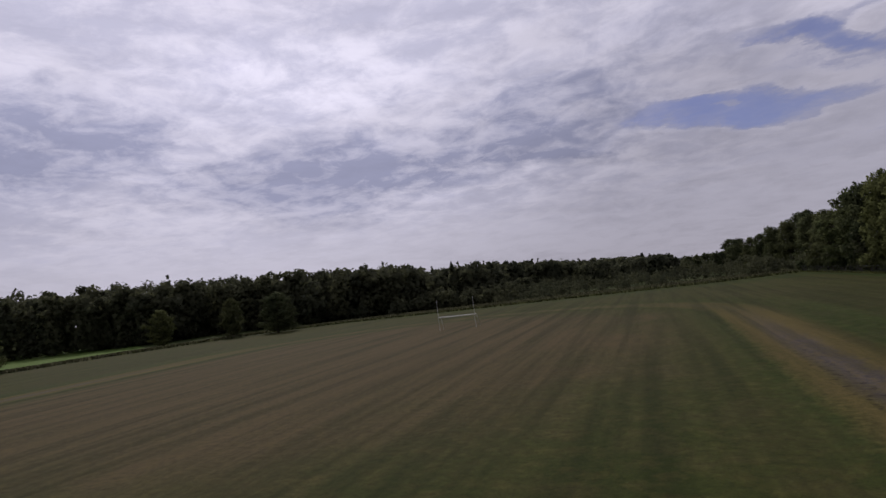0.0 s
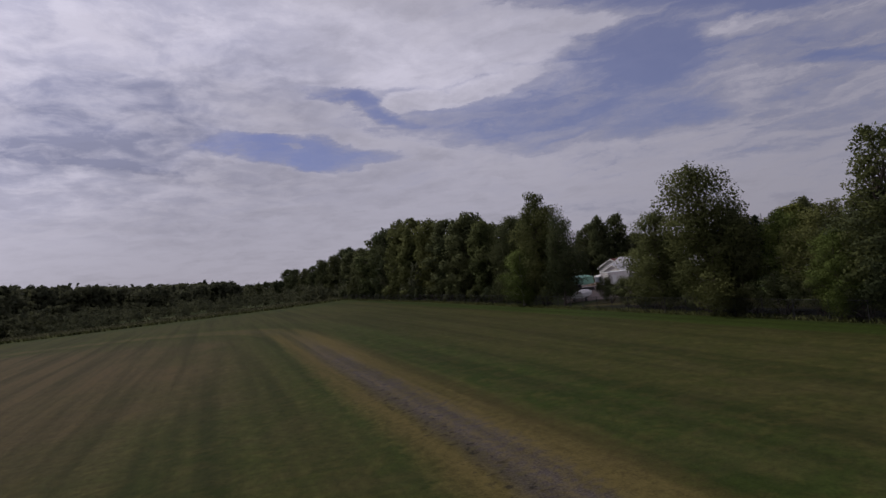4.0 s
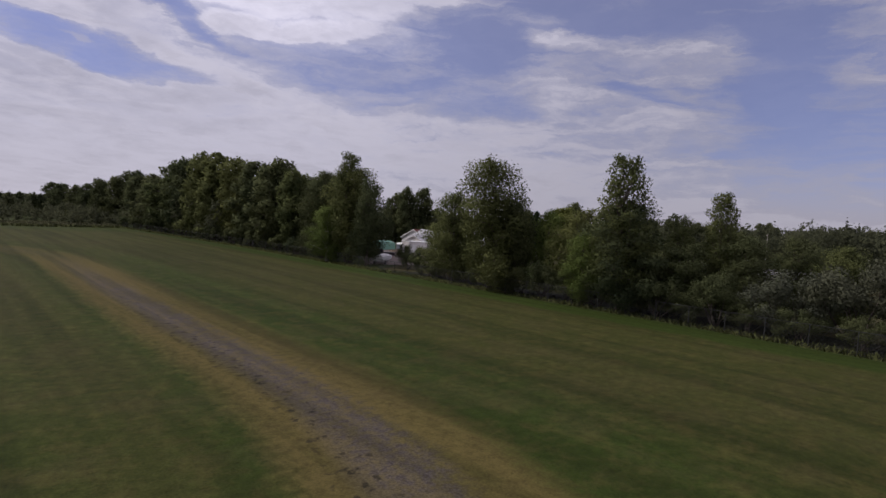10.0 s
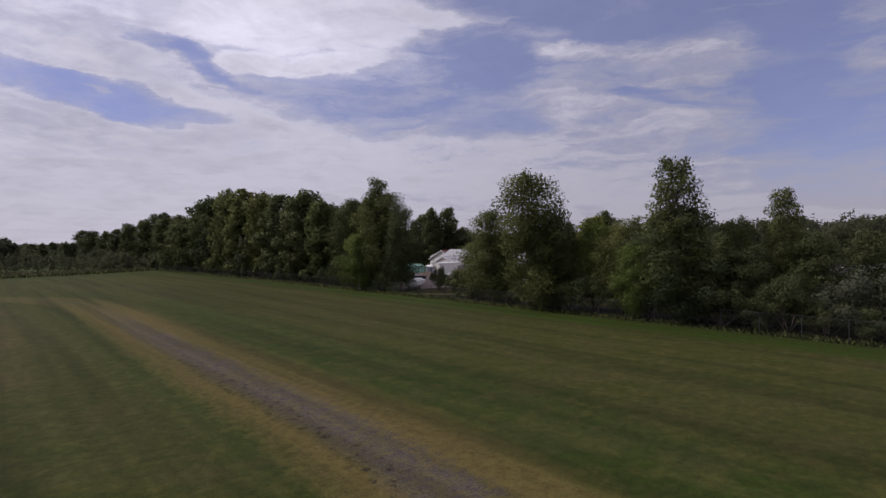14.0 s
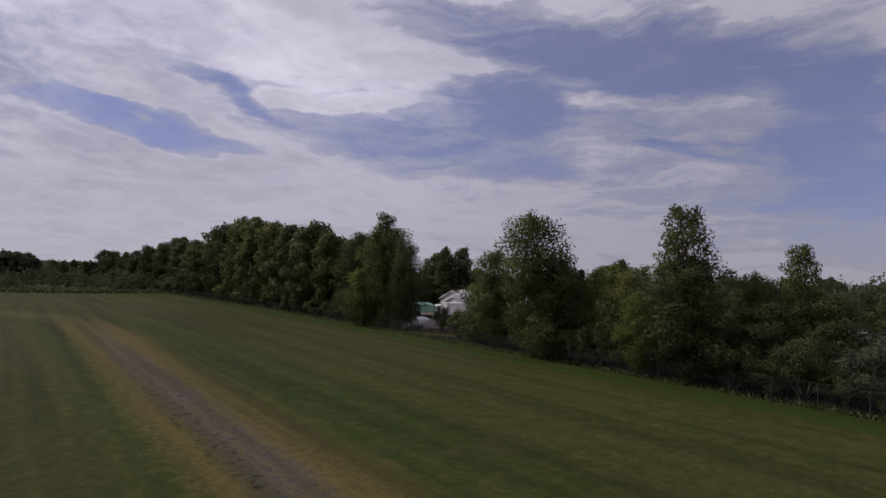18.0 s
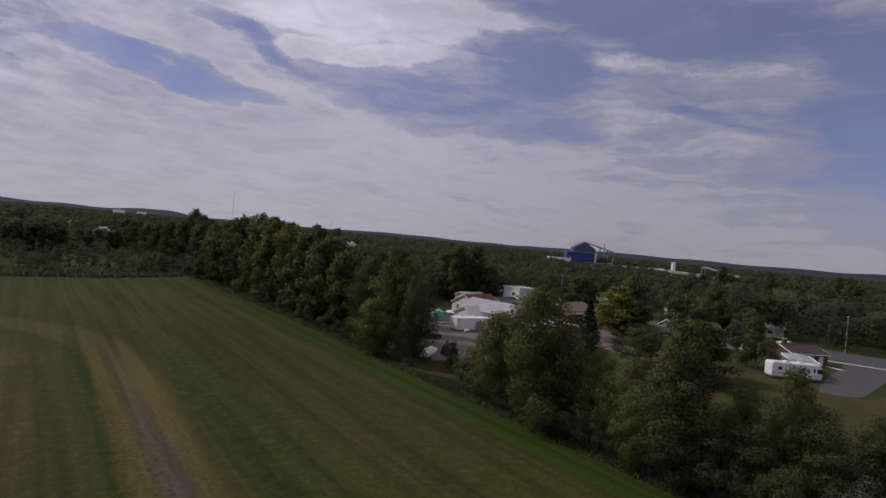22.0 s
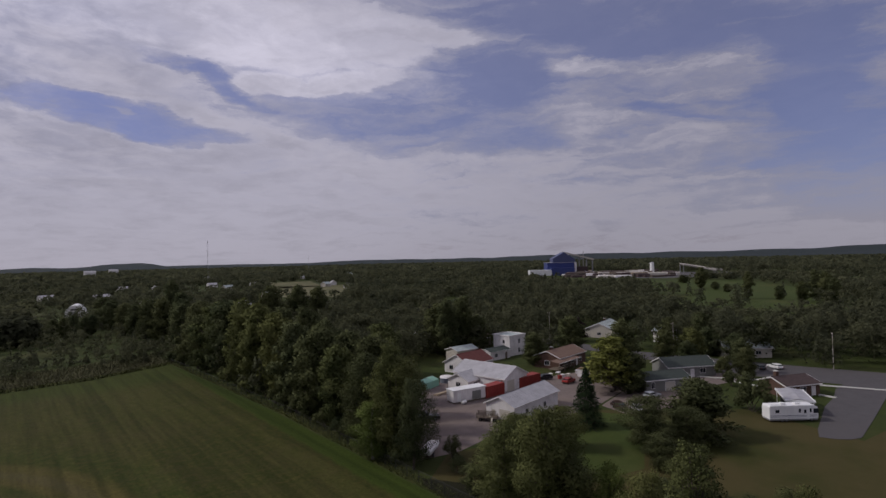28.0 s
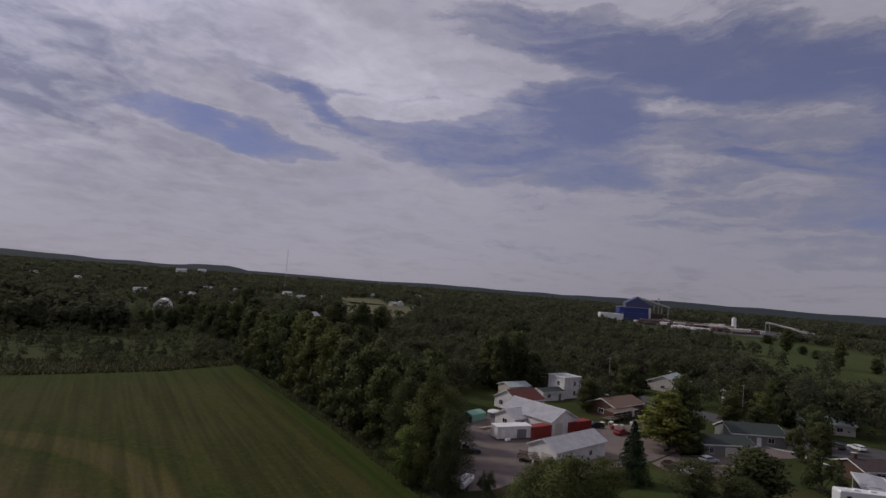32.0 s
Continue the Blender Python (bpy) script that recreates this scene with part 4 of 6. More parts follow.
def keep_clear(x, y):
    """Where no far tree may stand: the field, the yards, the road and the pastures."""
    inside = (x > -168) & (x < 47) & (y < 196) & (y > -80)
    inside |= (x > 90) & (x < 140) & (y < 142)
    road_x = np.interp(y, [p[1] for p in ROAD], [p[0] for p in ROAD])
    inside |= (np.abs(x - road_x) < np.where(y < 85, np.where(x > road_x, 10.5, 13.5), 8.5)) & (y < 480)
    inside |= (x > 44) & (x < road_x) & (y < 128) & (y > -60)
    inside |= (x > 168) & (x < 204) & (y > 118) & (y < 150)
    inside |= (x < -140) & (x > -330) & (y > 20) & (y < np.interp(x, (-330, -140), (120, 185)))
    inside |= (x < -130) & (x > -465) & (y < 45) & (y > -60)
    inside |= (np.hypot(x - 36, y - 428) < 24)
    inside |= (x > 570) & (x < 870) & (y > 340) & (y < 660)
    inside |= (x > -6) & (x < 52) & (y > 385) & (y < 450)
    az, far = np.degrees(np.arctan2(x, y)), np.hypot(x, y)
    inside |= (az > 50.5) & (az < 61.5) & (far > 600) & (far < 830)
    inside |= (np.hypot(x - 690, y - 410) < 58) | (np.hypot(x - 635, y - 380) < 46) | (np.hypot(x - 650, y - 560) < 48) | (np.hypot(x - 610, y - 526) < 34)
    for outline in (PASTURE, *CLEARINGS):
        inside |= within(x, y, outline) & (np.sin(x * 2.1) * np.sin(y * 1.9) < 0.86)
    # scattered trees alone stand before the far hay field
    inside |= within(x, y, [(120, 340), (170, 318), (352, 640), (262, 705)]) & (np.sin(x * 1.7) * np.sin(y * 1.3) < 0.45)
    for hx, hy, *_ in FAR_HOUSES:
        for f, r in ((1.0, 13), (0.965, 14), (0.93, 13), (0.90, 12)):
            inside |= np.hypot(x - hx * f, y - hy * f) < r
    return inside


FAR_HOUSES = ((-30, 879, 0), (-12, 915, 10), (31, 632, 20), (114, 769, 15), (84, 465, 40), (146, 753, 80), (216, 762, 10), (206, 666, 30), (255, 717, 15), (128, 387, 35),
              (190, 498, 20), (70, 592, 10), (312, 572, 50), (313, 628, 25), (340, 660, 70), (805, 1158, 5), (1010, 1095, 20), (985, 1130, 30), (1176, 1164, 0), (-90, 980, 30), (20, 1150, 0), (420, 930, 40), (560, 1010, 15), (300, 1100, 5))


def woods_points(rng, r0, r1, spacing, az0, az1):
    n = int((az1 - az0) * 0.5 * (r1 * r1 - r0 * r0) / spacing ** 2)
    a, r = az0 + (az1 - az0) * rng.random(n), np.sqrt(r0 * r0 + (r1 * r1 - r0 * r0) * rng.random(n))
    x, y = r * np.sin(a), r * np.cos(a)
    return x[~keep_clear(x, y)], y[~keep_clear(x, y)]


def patch_noise(x, y, scale, seed):
    rng = np.random.default_rng(seed)
    s = np.zeros_like(x)
    for k in range(6):
        a, ph, f = rng.random() * 6.28, rng.random() * 6.28, (0.6 + 1.3 * rng.random()) / scale
        s += np.sin((x * math.cos(a) + y * math.sin(a)) * f * 6.28 + ph)
    return s / 6


def far_woods():
    rng = np.random.default_rng(7)
    rad = radians
    sets = []      # x, y, height, radius, cards, card size, base of the crown
    # the wood on the west side
    x, y = woods_points(rng, 170, 430, 6.2, rad(-86), rad(1.5))
    k = (y > 196) | (x < -185)
    k &= ~((x > -70) & (y < 285)) & (np.hypot(x, y) > 235)
    k &= (np.hypot(x, y) < 335) | (x > -110) | ((y < 195) & (np.hypot(x, y) < 400))
    x, y = x[k], y[k]
    r = np.minimum(np.hypot(x, y), 365)
    rise = np.interp(np.degrees(np.arctan2(x, y)), (-86, -81, -75, -52, -37, -26, -22, -16, -10, -6, 2), (0.035, 0.042, 0.064, 0.070, 0.066, 0.055, 0.043, 0.039, 0.030, 0.022, 0.016))
    sets.append((x, y, (7.8 + rise * r) * (0.85 + 0.24 * rng.random(len(x)) + 0.08 * patch_noise(x, y, 34, 3)), 4.4 + 2.6 * rng.random(len(x)), 330, 0.92, 0.0))
    x, y = woods_points(rng, 222, 252, 4.0, rad(-80), rad(-14))
    k = (y > 203) | (x < -205)
    x, y = x[k], y[k]
    sets.append((x, y, 4.0 + 6.0 * rng.random(len(x)), 2.3 + 1.4 * rng.random(len(x)), 120, 0.55, 0.0))
    # low woods behind the farm and the industrial building
    x, y = woods_points(rng, 300, 560, 7.5, rad(-128), rad(-82))
    k = (np.hypot(x, y) > 470) | (y < -62)
    x, y = x[k], y[k]
    sets.append((x, y, 10 + 7 * rng.random(len(x)), 3.4 + 2.0 * rng.random(len(x)), 80, 0.9, 0.0))
    # young scrub beyond the ditch
    x, y = woods_points(rng, 205, 440, 4.4, rad(-22), rad(14))
    k = (patch_noise(x, y, 45, 4) > -0.34) & (y > 204)
    x, y = x[k], y[k]
    sets.append((x, y, 2.4 + 5.0 * rng.random(len(x)) ** 1.5 + 0.040 * np.clip(y - 230, 0, 150) + 1.5 * patch_noise(x, y, 30, 14), 1.1 + 1.3 * rng.random(len(x)), 95, 0.29, 0.0))
    # the wood behind the houses
    for r0, r1, cards, size in ((115, 235, 340, 0.38), (235, 470, 150, 0.58)):
        x, y = woods_points(rng, r0, r1, 6.0, rad(12), rad(84))
        k = patch_noise(x, y, 85, 5) > -0.42 + 0.25 * (np.hypot(x, y) > 330)
        x, y = x[k], y[k]
        az = np.degrees(np.arctan2(x, y))
        sets.append((x, y, 8.6 + 5.0 * rng.random(len(x)) + 3.0 * patch_noise(x, y, 50, 6) + np.interp(az, (50, 66), (0, 2.6)), 3.5 + 1.9 * rng.random(len(x)), cards, size, 0.0))
    # farther and farther
    x, y = woods_points(rng, 440, 1150, 13.0, rad(-24), rad(84))
    k = patch_noise(x, y, 150, 8) > -0.26
    x, y = x[k], y[k]
    sets.append((x, y, 8 + 5 * rng.random(len(x)) + 2 * patch_noise(x, y, 120, 9), 5.0 + 2.8 * rng.random(len(x)), 64, 1.15, 0.05))
    x, y = woods_points(rng, 1100, 2700, 36.0, rad(-30), rad(86))
    sets.append((x, y, 8 + 5 * rng.random(len(x)), 14 + 8 * rng.random(len(x)), 26, 5.0, 0.0))
    # undergrowth inside the west wood
    x, y = woods_points(rng, 256, 300, 4.0, rad(-86), rad(-12))
    k = (y > 196) | (x < -185)
    x, y = x[k], y[k]
    sets.append((x, y, 5.0 + 6.0 * rng.random(len(x)), 2.4 + 1.2 * rng.random(len(x)), 110, 0.6, 0.0))
    vs, ns, ts = [], [], []
    for x, y, h, r, cards, size, base in sets:
        # an open glade before the storage hall
        k = (np.abs(x - 0.084 * y) > 9) | (y < 385) | (y > 446)
        x, y, h, r = x[k], y[k], h[k], r[k]
        n, lobes = len(x), 9
        # each tree: a core down to the ground and clumps about its top; some are pointed spruces
        turn, off = rng.random((n, lobes)) * 6.283, np.sqrt(rng.random((n, lobes))) * 0.62
        off[:, 0] = 0
        lr = r[:, None] * (0.36 + 0.20 * rng.random((n, lobes)))
        lz = np.clip(lr * 0.95, h[:, None] * 0.11, h[:, None] * 0.30)
        cz = h[:, None] * (0.97 - 0.40 * off ** 2 - 0.48 * rng.random((n, lobes)) ** 1.6) - lz
        lr[:, 0], lz[:, 0], cz[:, 0] = r * 0.85, h * (1 - base) * 0.43, h * (base + (1 - base) * 0.45)
        mid = np.stack([x[:, None] + r[:, None] * off * np.cos(turn), y[:, None] + r[:, None] * off * np.sin(turn), cz], 2)
        ext = np.stack([lr, lr, lz], 2)
        pick = np.maximum(rng.integers(-3, lobes, (n, cards)), 0)
        row = np.arange(n)[:, None]
        d = rng.normal(size=(n, cards, 3))
        d /= np.linalg.norm(d, axis=2)[:, :, None]
        d[:, :, 2] = np.where((d[:, :, 2] < -0.2) & (pick > 0), -d[:, :, 2], d[:, :, 2])
        q = rng.random((n, cards, 1)) ** 0.28 * (1 + 0.10 * rng.normal(size=(n, cards, 1)))
        c = mid[row, pick] + d * q * ext[row, pick]
        pointed = rng.random(n) < 0.07
        u = 1 - np.sqrt(rng.random((n, cards)))
        rim = (r * 0.62)[:, None] * (1.02 - u) * (0.75 + 0.3 * rng.random((n, cards)))
        ang = rng.random((n, cards)) * 6.283
        cone = np.stack([x[:, None] + rim * np.cos(ang), y[:, None] + rim * np.sin(ang), (h * 1.03)[:, None] * (0.03 + 0.97 * u)], 2)
        c = np.where(pointed[:, None, None], cone, c)
        d = np.where(pointed[:, None, None], np.stack([np.cos(ang), np.sin(ang), 0.3 + 0 * ang], 2), d)
        nn = d * 0.8 + rng.normal(size=d.shape) * 0.5 + np.array((0, 0, 0.3))
        nn /= np.linalg.norm(nn, axis=2)[:, :, None]
        a = np.cross(nn, rng.normal(size=d.shape))
        a /= np.linalg.norm(a, axis=2)[:, :, None] + 1e-9
        b = np.cross(nn, a)
        s = size * (0.6 + 0.8 * rng.random((n, cards, 1)))
        if size > 4:
            c[:, :, 2] = np.maximum(c[:, :, 2], 1.0)
        out = d * 0.85 + nn * 0.30
        out /= np.linalg.norm(out, axis=2)[:, :, None]
        ns.append(np.repeat(out.reshape(-1, 3), 4, axis=0))
        vs.append(np.stack([c - a * s, c - b * s * 0.7, c + a * s, c + b * s * 0.7], 2).reshape(-1, 3))
        tint = np.clip(0.42 + 0.26 * rng.normal(size=n) + 0.35 * patch_noise(x, y, 70, 17), 0, 1)
        ts.append(np.repeat(np.where(pointed, 0.05, tint), cards * 4))
    me = quads_mesh("far_woods", np.concatenate(vs), np.concatenate(ns), "woods")
    me.attributes.new("tint", "FLOAT", "POINT").data.foreach_set("value", np.concatenate(ts).astype(np.float32))
    ob = new("far_woods", me)
    tagged(ob, "mixed green woodland stretching away to the horizon", "woodland", kind="stuff")


far_woods()


def distant_hills():
    """Two long low ridges of wooded hills close the horizon."""
    for dist, top, seed, name in ((3300, 34, 1, "backdrop"), (4300, 70, 2, "backdrop")):
        bm = bmesh.new()
        rows = []
        for k in range(361):
            a = radians(-180 + k)
            p = np.array([k * 9.0])
            h = top * (0.62 + 0.30 * float(patch_noise(p, p * 0, 260, seed)[0]) + 0.16 * float(patch_noise(p, p * 0, 60, seed + 9)[0]))
            if name and seed == 2:
                h *= 0.35 + 0.65 * max(0.0, math.sin(radians(min(180, max(0, (-180 + k - 30) * 1.6)))))
            if seed == 1:       # a wooded mound
                h += 15 * math.exp(-((math.degrees(a) + 8.0) / 6.0) ** 2)
                h += 17 * math.exp(-((math.degrees(a) - 9.0) / 2.4) ** 4)
            s, c = math.sin(a), math.cos(a)
            rows.append([bm.verts.new((s * (dist + q), c * (dist + q), z)) for q, z in ((-500, -1), (0, h), (400, -1))])
        for u, v in zip(rows, rows[1:]):
            for j in range(2):
                bm.faces.new((u[j], v[j], v[j + 1], u[j + 1]))
        bmesh.ops.recalc_face_normals(bm, faces=bm.faces)
        tagged(mesh_object(name, bm, "hill", smooth=True), "low wooded hills on the horizon, haze painted into their colour", kind="structure")


distant_hills()


# ---- tall grass along the ditch ----
def tall_grass():
    rng = np.random.default_rng(11)
    line = [(41, 203), (18, 193), (-48, 187), (-112, 181), (-132, 168), (-154, 122), (-159, 90), (-148, 42), (-136, 2)]
    cs = []
    for (x0, y0), (x1, y1) in zip(line, line[1:]):
        n = int(math.hypot(x1 - x0, y1 - y0) * 120)
        t = rng.random(n)
        cs.append(np.stack([x0 + (x1 - x0) * t + rng.normal(size=n) * 1.0, y0 + (y1 - y0) * t + rng.random(n) ** 1.5 * np.interp(x0 + (x1 - x0) * t, (-120, -40), (6, 24)), np.zeros(n)], 1))
    c = np.concatenate(cs)
    n = len(c)
    a = rng.random(n) * 6.283
    side = np.stack([np.cos(a), np.sin(a), a * 0], 1) * (0.10 + 0.16 * rng.random(n))[:, None]
    h = np.stack([rng.normal(size=n) * 0.2, rng.normal(size=n) * 0.2, 0.45 + 0.55 * rng.random(n)], 1)
    v = np.stack([c - side, c + side, c + side * 0.6 + h, c - side * 0.6 + h * 0.92], 1).reshape(-1, 3)
    tagged(new("tall_grass", quads_mesh("tall_grass", v, np.tile((0.0, 0.0, 1.0), (len(v), 1)), "straw")), "tall dry grass along the ditch", "grass", kind="stuff")
    # low dark weeds added on the ditch's near bank to draw its line of shade
    cs = []
    for (x0, y0), (x1, y1) in zip(line, line[1:]):
        n = int(math.hypot(x1 - x0, y1 - y0) * 22)
        t = rng.random(n)
        cs.append(np.stack([x0 + (x1 - x0) * t + rng.normal(size=n) * 0.4, y0 + (y1 - y0) * t - 1.6 + rng.normal(size=n) * 0.5, np.zeros(n)], 1))
    c = np.concatenate(cs)
    n = len(c)
    a = rng.random(n) * 6.283
    side = np.stack([np.cos(a), np.sin(a), a * 0], 1) * (0.15 + 0.2 * rng.random(n))[:, None]
    h = np.stack([rng.normal(size=n) * 0.15, rng.normal(size=n) * 0.15, 0.3 + 0.5 * rng.random(n)], 1)
    v = np.stack([c - side, c + side, c + side * 0.6 + h, c - side * 0.6 + h * 0.92], 1).reshape(-1, 3)
    tagged(new("ditch_weeds", quads_mesh("ditch_weeds", v, np.tile((0.0, 0.0, 1.0), (len(v), 1)), "leaf_dark")), "low dark weeds standing in for the shade on the bank of the ditch", "weeds", kind="stuff")
    n = 20000
    x, y = 44.9 + rng.random(n) ** 1.5 * 2.4, -30 + rng.random(n) * 235
    x = np.where(y > 120, x - (y - 120) * 0.045, x)
    c = np.stack([x, y, np.zeros(n)], 1)
    a = rng.random(n) * 6.283
    side = np.stack([np.cos(a), np.sin(a), a * 0], 1) * (0.02 + 0.035 * rng.random(n))[:, None]
    h = np.stack([rng.normal(size=n) * 0.12, rng.normal(size=n) * 0.12, 0.10 + 0.28 * rng.random(n) ** 2], 1)
    v = np.stack([c - side, c + side, c + side * 0.6 + h, c - side * 0.6 + h * 0.92], 1).reshape(-1, 3)
    tagged(new("fence_weeds", quads_mesh("fence_weeds", v, np.tile((0.0, 0.0, 1.0), (len(v), 1)), "leaf")), "green weeds growing under the fence", "weeds", kind="stuff")


tall_grass()


# ---- goals and fence ----
def goal(x0, x1, y, back):
    g = empty("football_goal", pose((x0 + x1) / 2, y, 0), "white tubular football goal with tall uprights on the grass", "goal", "goals")
    w, r = (x1 - x0) / 2, 0.042
    for s in (-w, w):
        part("upright", rods(((s, 0, 0), (s, 0, 5.9), 0.030)), "goal", g)
        part("side_bar", rods(((s, 0, 2.44), (s, back * 1.25, 2.44), 0.036)), "goal", g)
        part("leg", rods(((s, back * 1.25, 2.44), (s * 1.02, back * 2.4, 0), 0.032)), "goal", g)
    part("crossbar", rods(((-w, 0, 2.44), (w, 0, 2.44), 0.06)), "goal", g)
    part("rear_bar", rods(((-w, back * 1.25, 2.44), (w, back * 1.25, 2.44), 0.036)), "goal", g)
    part("rear_bar", rods(((0, 0, 2.44), (0, back * 1.25, 2.44), 0.04)), "goal", g)


goal(-38.9, -31.6, 8.1, -1.0)
goal(-41.4, -33.9, 105.4, 1.0)


def wire_fence():
    f = empty("wire_fence", pose(0, 0, 0), "grey chain-link fence on steel posts along the field", "fence")
    ys = [-28 + 3.0 * k for k in range(78)]
    at = lambda y: 45.6 if y < 118 else 45.6 - (y - 118) * 0.05
    post = rods(((0, 0, -0.1), (0, 0, 1.75), 0.035))
    me = bpy.data.meshes.new("post")
    post.to_mesh(me)
    post.free()
    me.materials.append(M["fence"])
    for y in ys:
        p = new("post", me)
        p.parent, p.location = f, (at(y), y, 0)
    bm = bmesh.new()
    for a, b in zip(ys, ys[1:]):
        rod(bm, (at(a), a, 1.72), (at(b), b, 1.72), 0.022, sides=5)
    part("top_rail", bm, "fence", f)
    vs = []
    for k in range(int((ys[-1] - ys[0]) / 0.34)):
        y = ys[0] + k * 0.34
        for s in (-1, 1):
            y2 = y + s * 1.7
            if not ys[0] <= y2 <= ys[-1]:
                continue
            a, b = np.array((at(y), y, 0.03)), np.array((at(y2), y2, 1.7))
            vs += [a, b, b + (0, 0.016, 0), a + (0, 0.016, 0)]
    ob = new("chain_link", quads_mesh("chain_link", np.array(vs), None, "fence"))
    ob.parent = f
    tagged(ob, kind="stuff")


wire_fence()


# ---- buildings ----
def window(parent, side, w, d, at, z, ww, wh, frame_mat="white"):
    """A window set into the wall on one side (S, N, W, E) of a house of that width and depth."""
    t = {"S": pose(at, -d / 2, z), "N": pose(at, d / 2, z, 0, 0, 180), "W": pose(-w / 2, at, z, 0, 0, -90), "E": pose(w / 2, at, z, 0, 0, 90)}[side]
    bm = bmesh.new()
    e = 0.07
    for a in ((-ww / 2 - e, ww / 2 + e, -0.05, 0.02, wh, wh + e), (-ww / 2 - e, ww / 2 + e, -0.08, 0.02, -e, 0), (-ww / 2 - e, -ww / 2, -0.05, 0.02, 0, wh), (ww / 2, ww / 2 + e, -0.05, 0.02, 0, wh), (-0.025, 0.025, -0.045, 0.02, 0, wh)):
        box(bm, *a)
    win = part("window", bm, frame_mat, parent)
    win.matrix_local = t
    part("pane", boxed(-ww / 2, ww / 2, -0.012, 0.015, 0, wh), "glass", win)
    return win


def opening(parent, name, side, w, d, at, dw, dh, mat, panels=0):
    t = {"S": pose(at, -d / 2, 0), "N": pose(at, d / 2, 0, 0, 0, 180), "W": pose(-w / 2, at, 0, 0, 0, -90), "E": pose(w / 2, at, 0, 0, 0, 90)}[side]
    leaf = part(name, boxed(-dw / 2, dw / 2, -0.03, 0.02, 0.02, dh), mat, parent)
    leaf.matrix_local = t
    bm = bmesh.new()
    for a in ((-dw / 2 - 0.09, dw / 2 + 0.09, -0.05, 0.02, dh, dh + 0.1), (-dw / 2 - 0.09, -dw / 2, -0.05, 0.02, 0, dh), (dw / 2, dw / 2 + 0.09, -0.05, 0.02, 0, dh)):
        box(bm, *a)
    part("frame", bm, "white", leaf)
    for k in range(panels):
        z = dh * (k + 0.5) / panels
        part("panel", boxed(-dw / 2 + 0.06, dw / 2 - 0.06, -0.045, -0.029, z - dh / panels * 0.42, z + dh / panels * 0.42), mat, leaf)


def house(label, x, y, turn, w, d, eave, ridge, axis, wall, roof, wins=(), doors=(), over=0.35, chimney=None, name="house", category="house", trim="white", seams=0.0):
    h = empty(name, pose(x, y, 0, 0, 0, turn), label, category)
    span, run = (d, w) if axis == "X" else (w, d)
    outline = [(-span / 2, -0.2), (span / 2, -0.2), (span / 2, eave), (0, ridge), (-span / 2, eave)]
    part("wall", extruded(outline, axis, -run / 2, run / 2), wall, h)
    slope = (ridge - eave) / (span / 2)
    t = 0.16
    for s in (-1, 1):
        e = span / 2 + over
        ze = eave - slope * over
        pts = [(0, ridge + 0.01), (s * e, ze + 0.01), (s * e, ze + t), (0, ridge + t + 0.01)]
        r = part("roof", extruded(pts, axis, -run / 2 - over, run / 2 + over), roof, h)
        if seams:
            n = int((run + 2 * over) / seams)
            bm = bmesh.new()
            for k in range(n + 1):
                q = -run / 2 - over + (run + 2 * over) * k / n
                u0, u1 = (q - 0.025, q + 0.025)
                sp = [(0, ridge + t), (s * e, ze + t - 0.01), (s * e, ze + t + 0.05), (0, ridge + t + 0.06)]
                b2 = extruded(sp, axis, u0, u1)
                me = bpy.data.meshes.new("seam")
                b2.to_mesh(me)
                b2.free()
                bm.from_mesh(me)
                bpy.data.meshes.remove(me)
            part("seam", bm, roof, r)
        part("fascia", extruded([(s * e, ze - 0.06), (s * (e + 0.03), ze - 0.06), (s * (e + 0.03), ze + t + 0.02), (s * e, ze + t + 0.02)], axis, -run / 2 - over, run / 2 + over), trim, r)
        for q in (-run / 2 - over - 0.03, run / 2 + over):
            part("verge_board", extruded([(0, ridge - 0.06), (s * e, ze - 0.06), (s * e, ze + t + 0.015), (0, ridge + t + 0.025)], axis, q, q + 0.03), trim, r)
    part("ridge_cap", extruded([(-0.16, ridge + t - 0.12 * slope - 0.02), (0.16, ridge + t - 0.12 * slope - 0.02), (0.0, ridge + t + 0.07)], axis, -run / 2 - over, run / 2 + over), roof, h)
    for side, at, z, ww, wh in wins:
        window(h, side, w, d, at, z, ww, wh)
    for spec in doors:
        opening(h, *spec[:2], w, d, *spec[2:])
    if chimney:
        cx, cy, top = chimney
        c = part("chimney", boxed(cx - 0.4, cx + 0.4, cy - 0.35, cy + 0.35, eave - 0.3, top), "brick", h)
        part("cap", boxed(cx - 0.47, cx + 0.47, cy - 0.42, cy + 0.42, top, top + 0.12), "concrete", c)
    return h


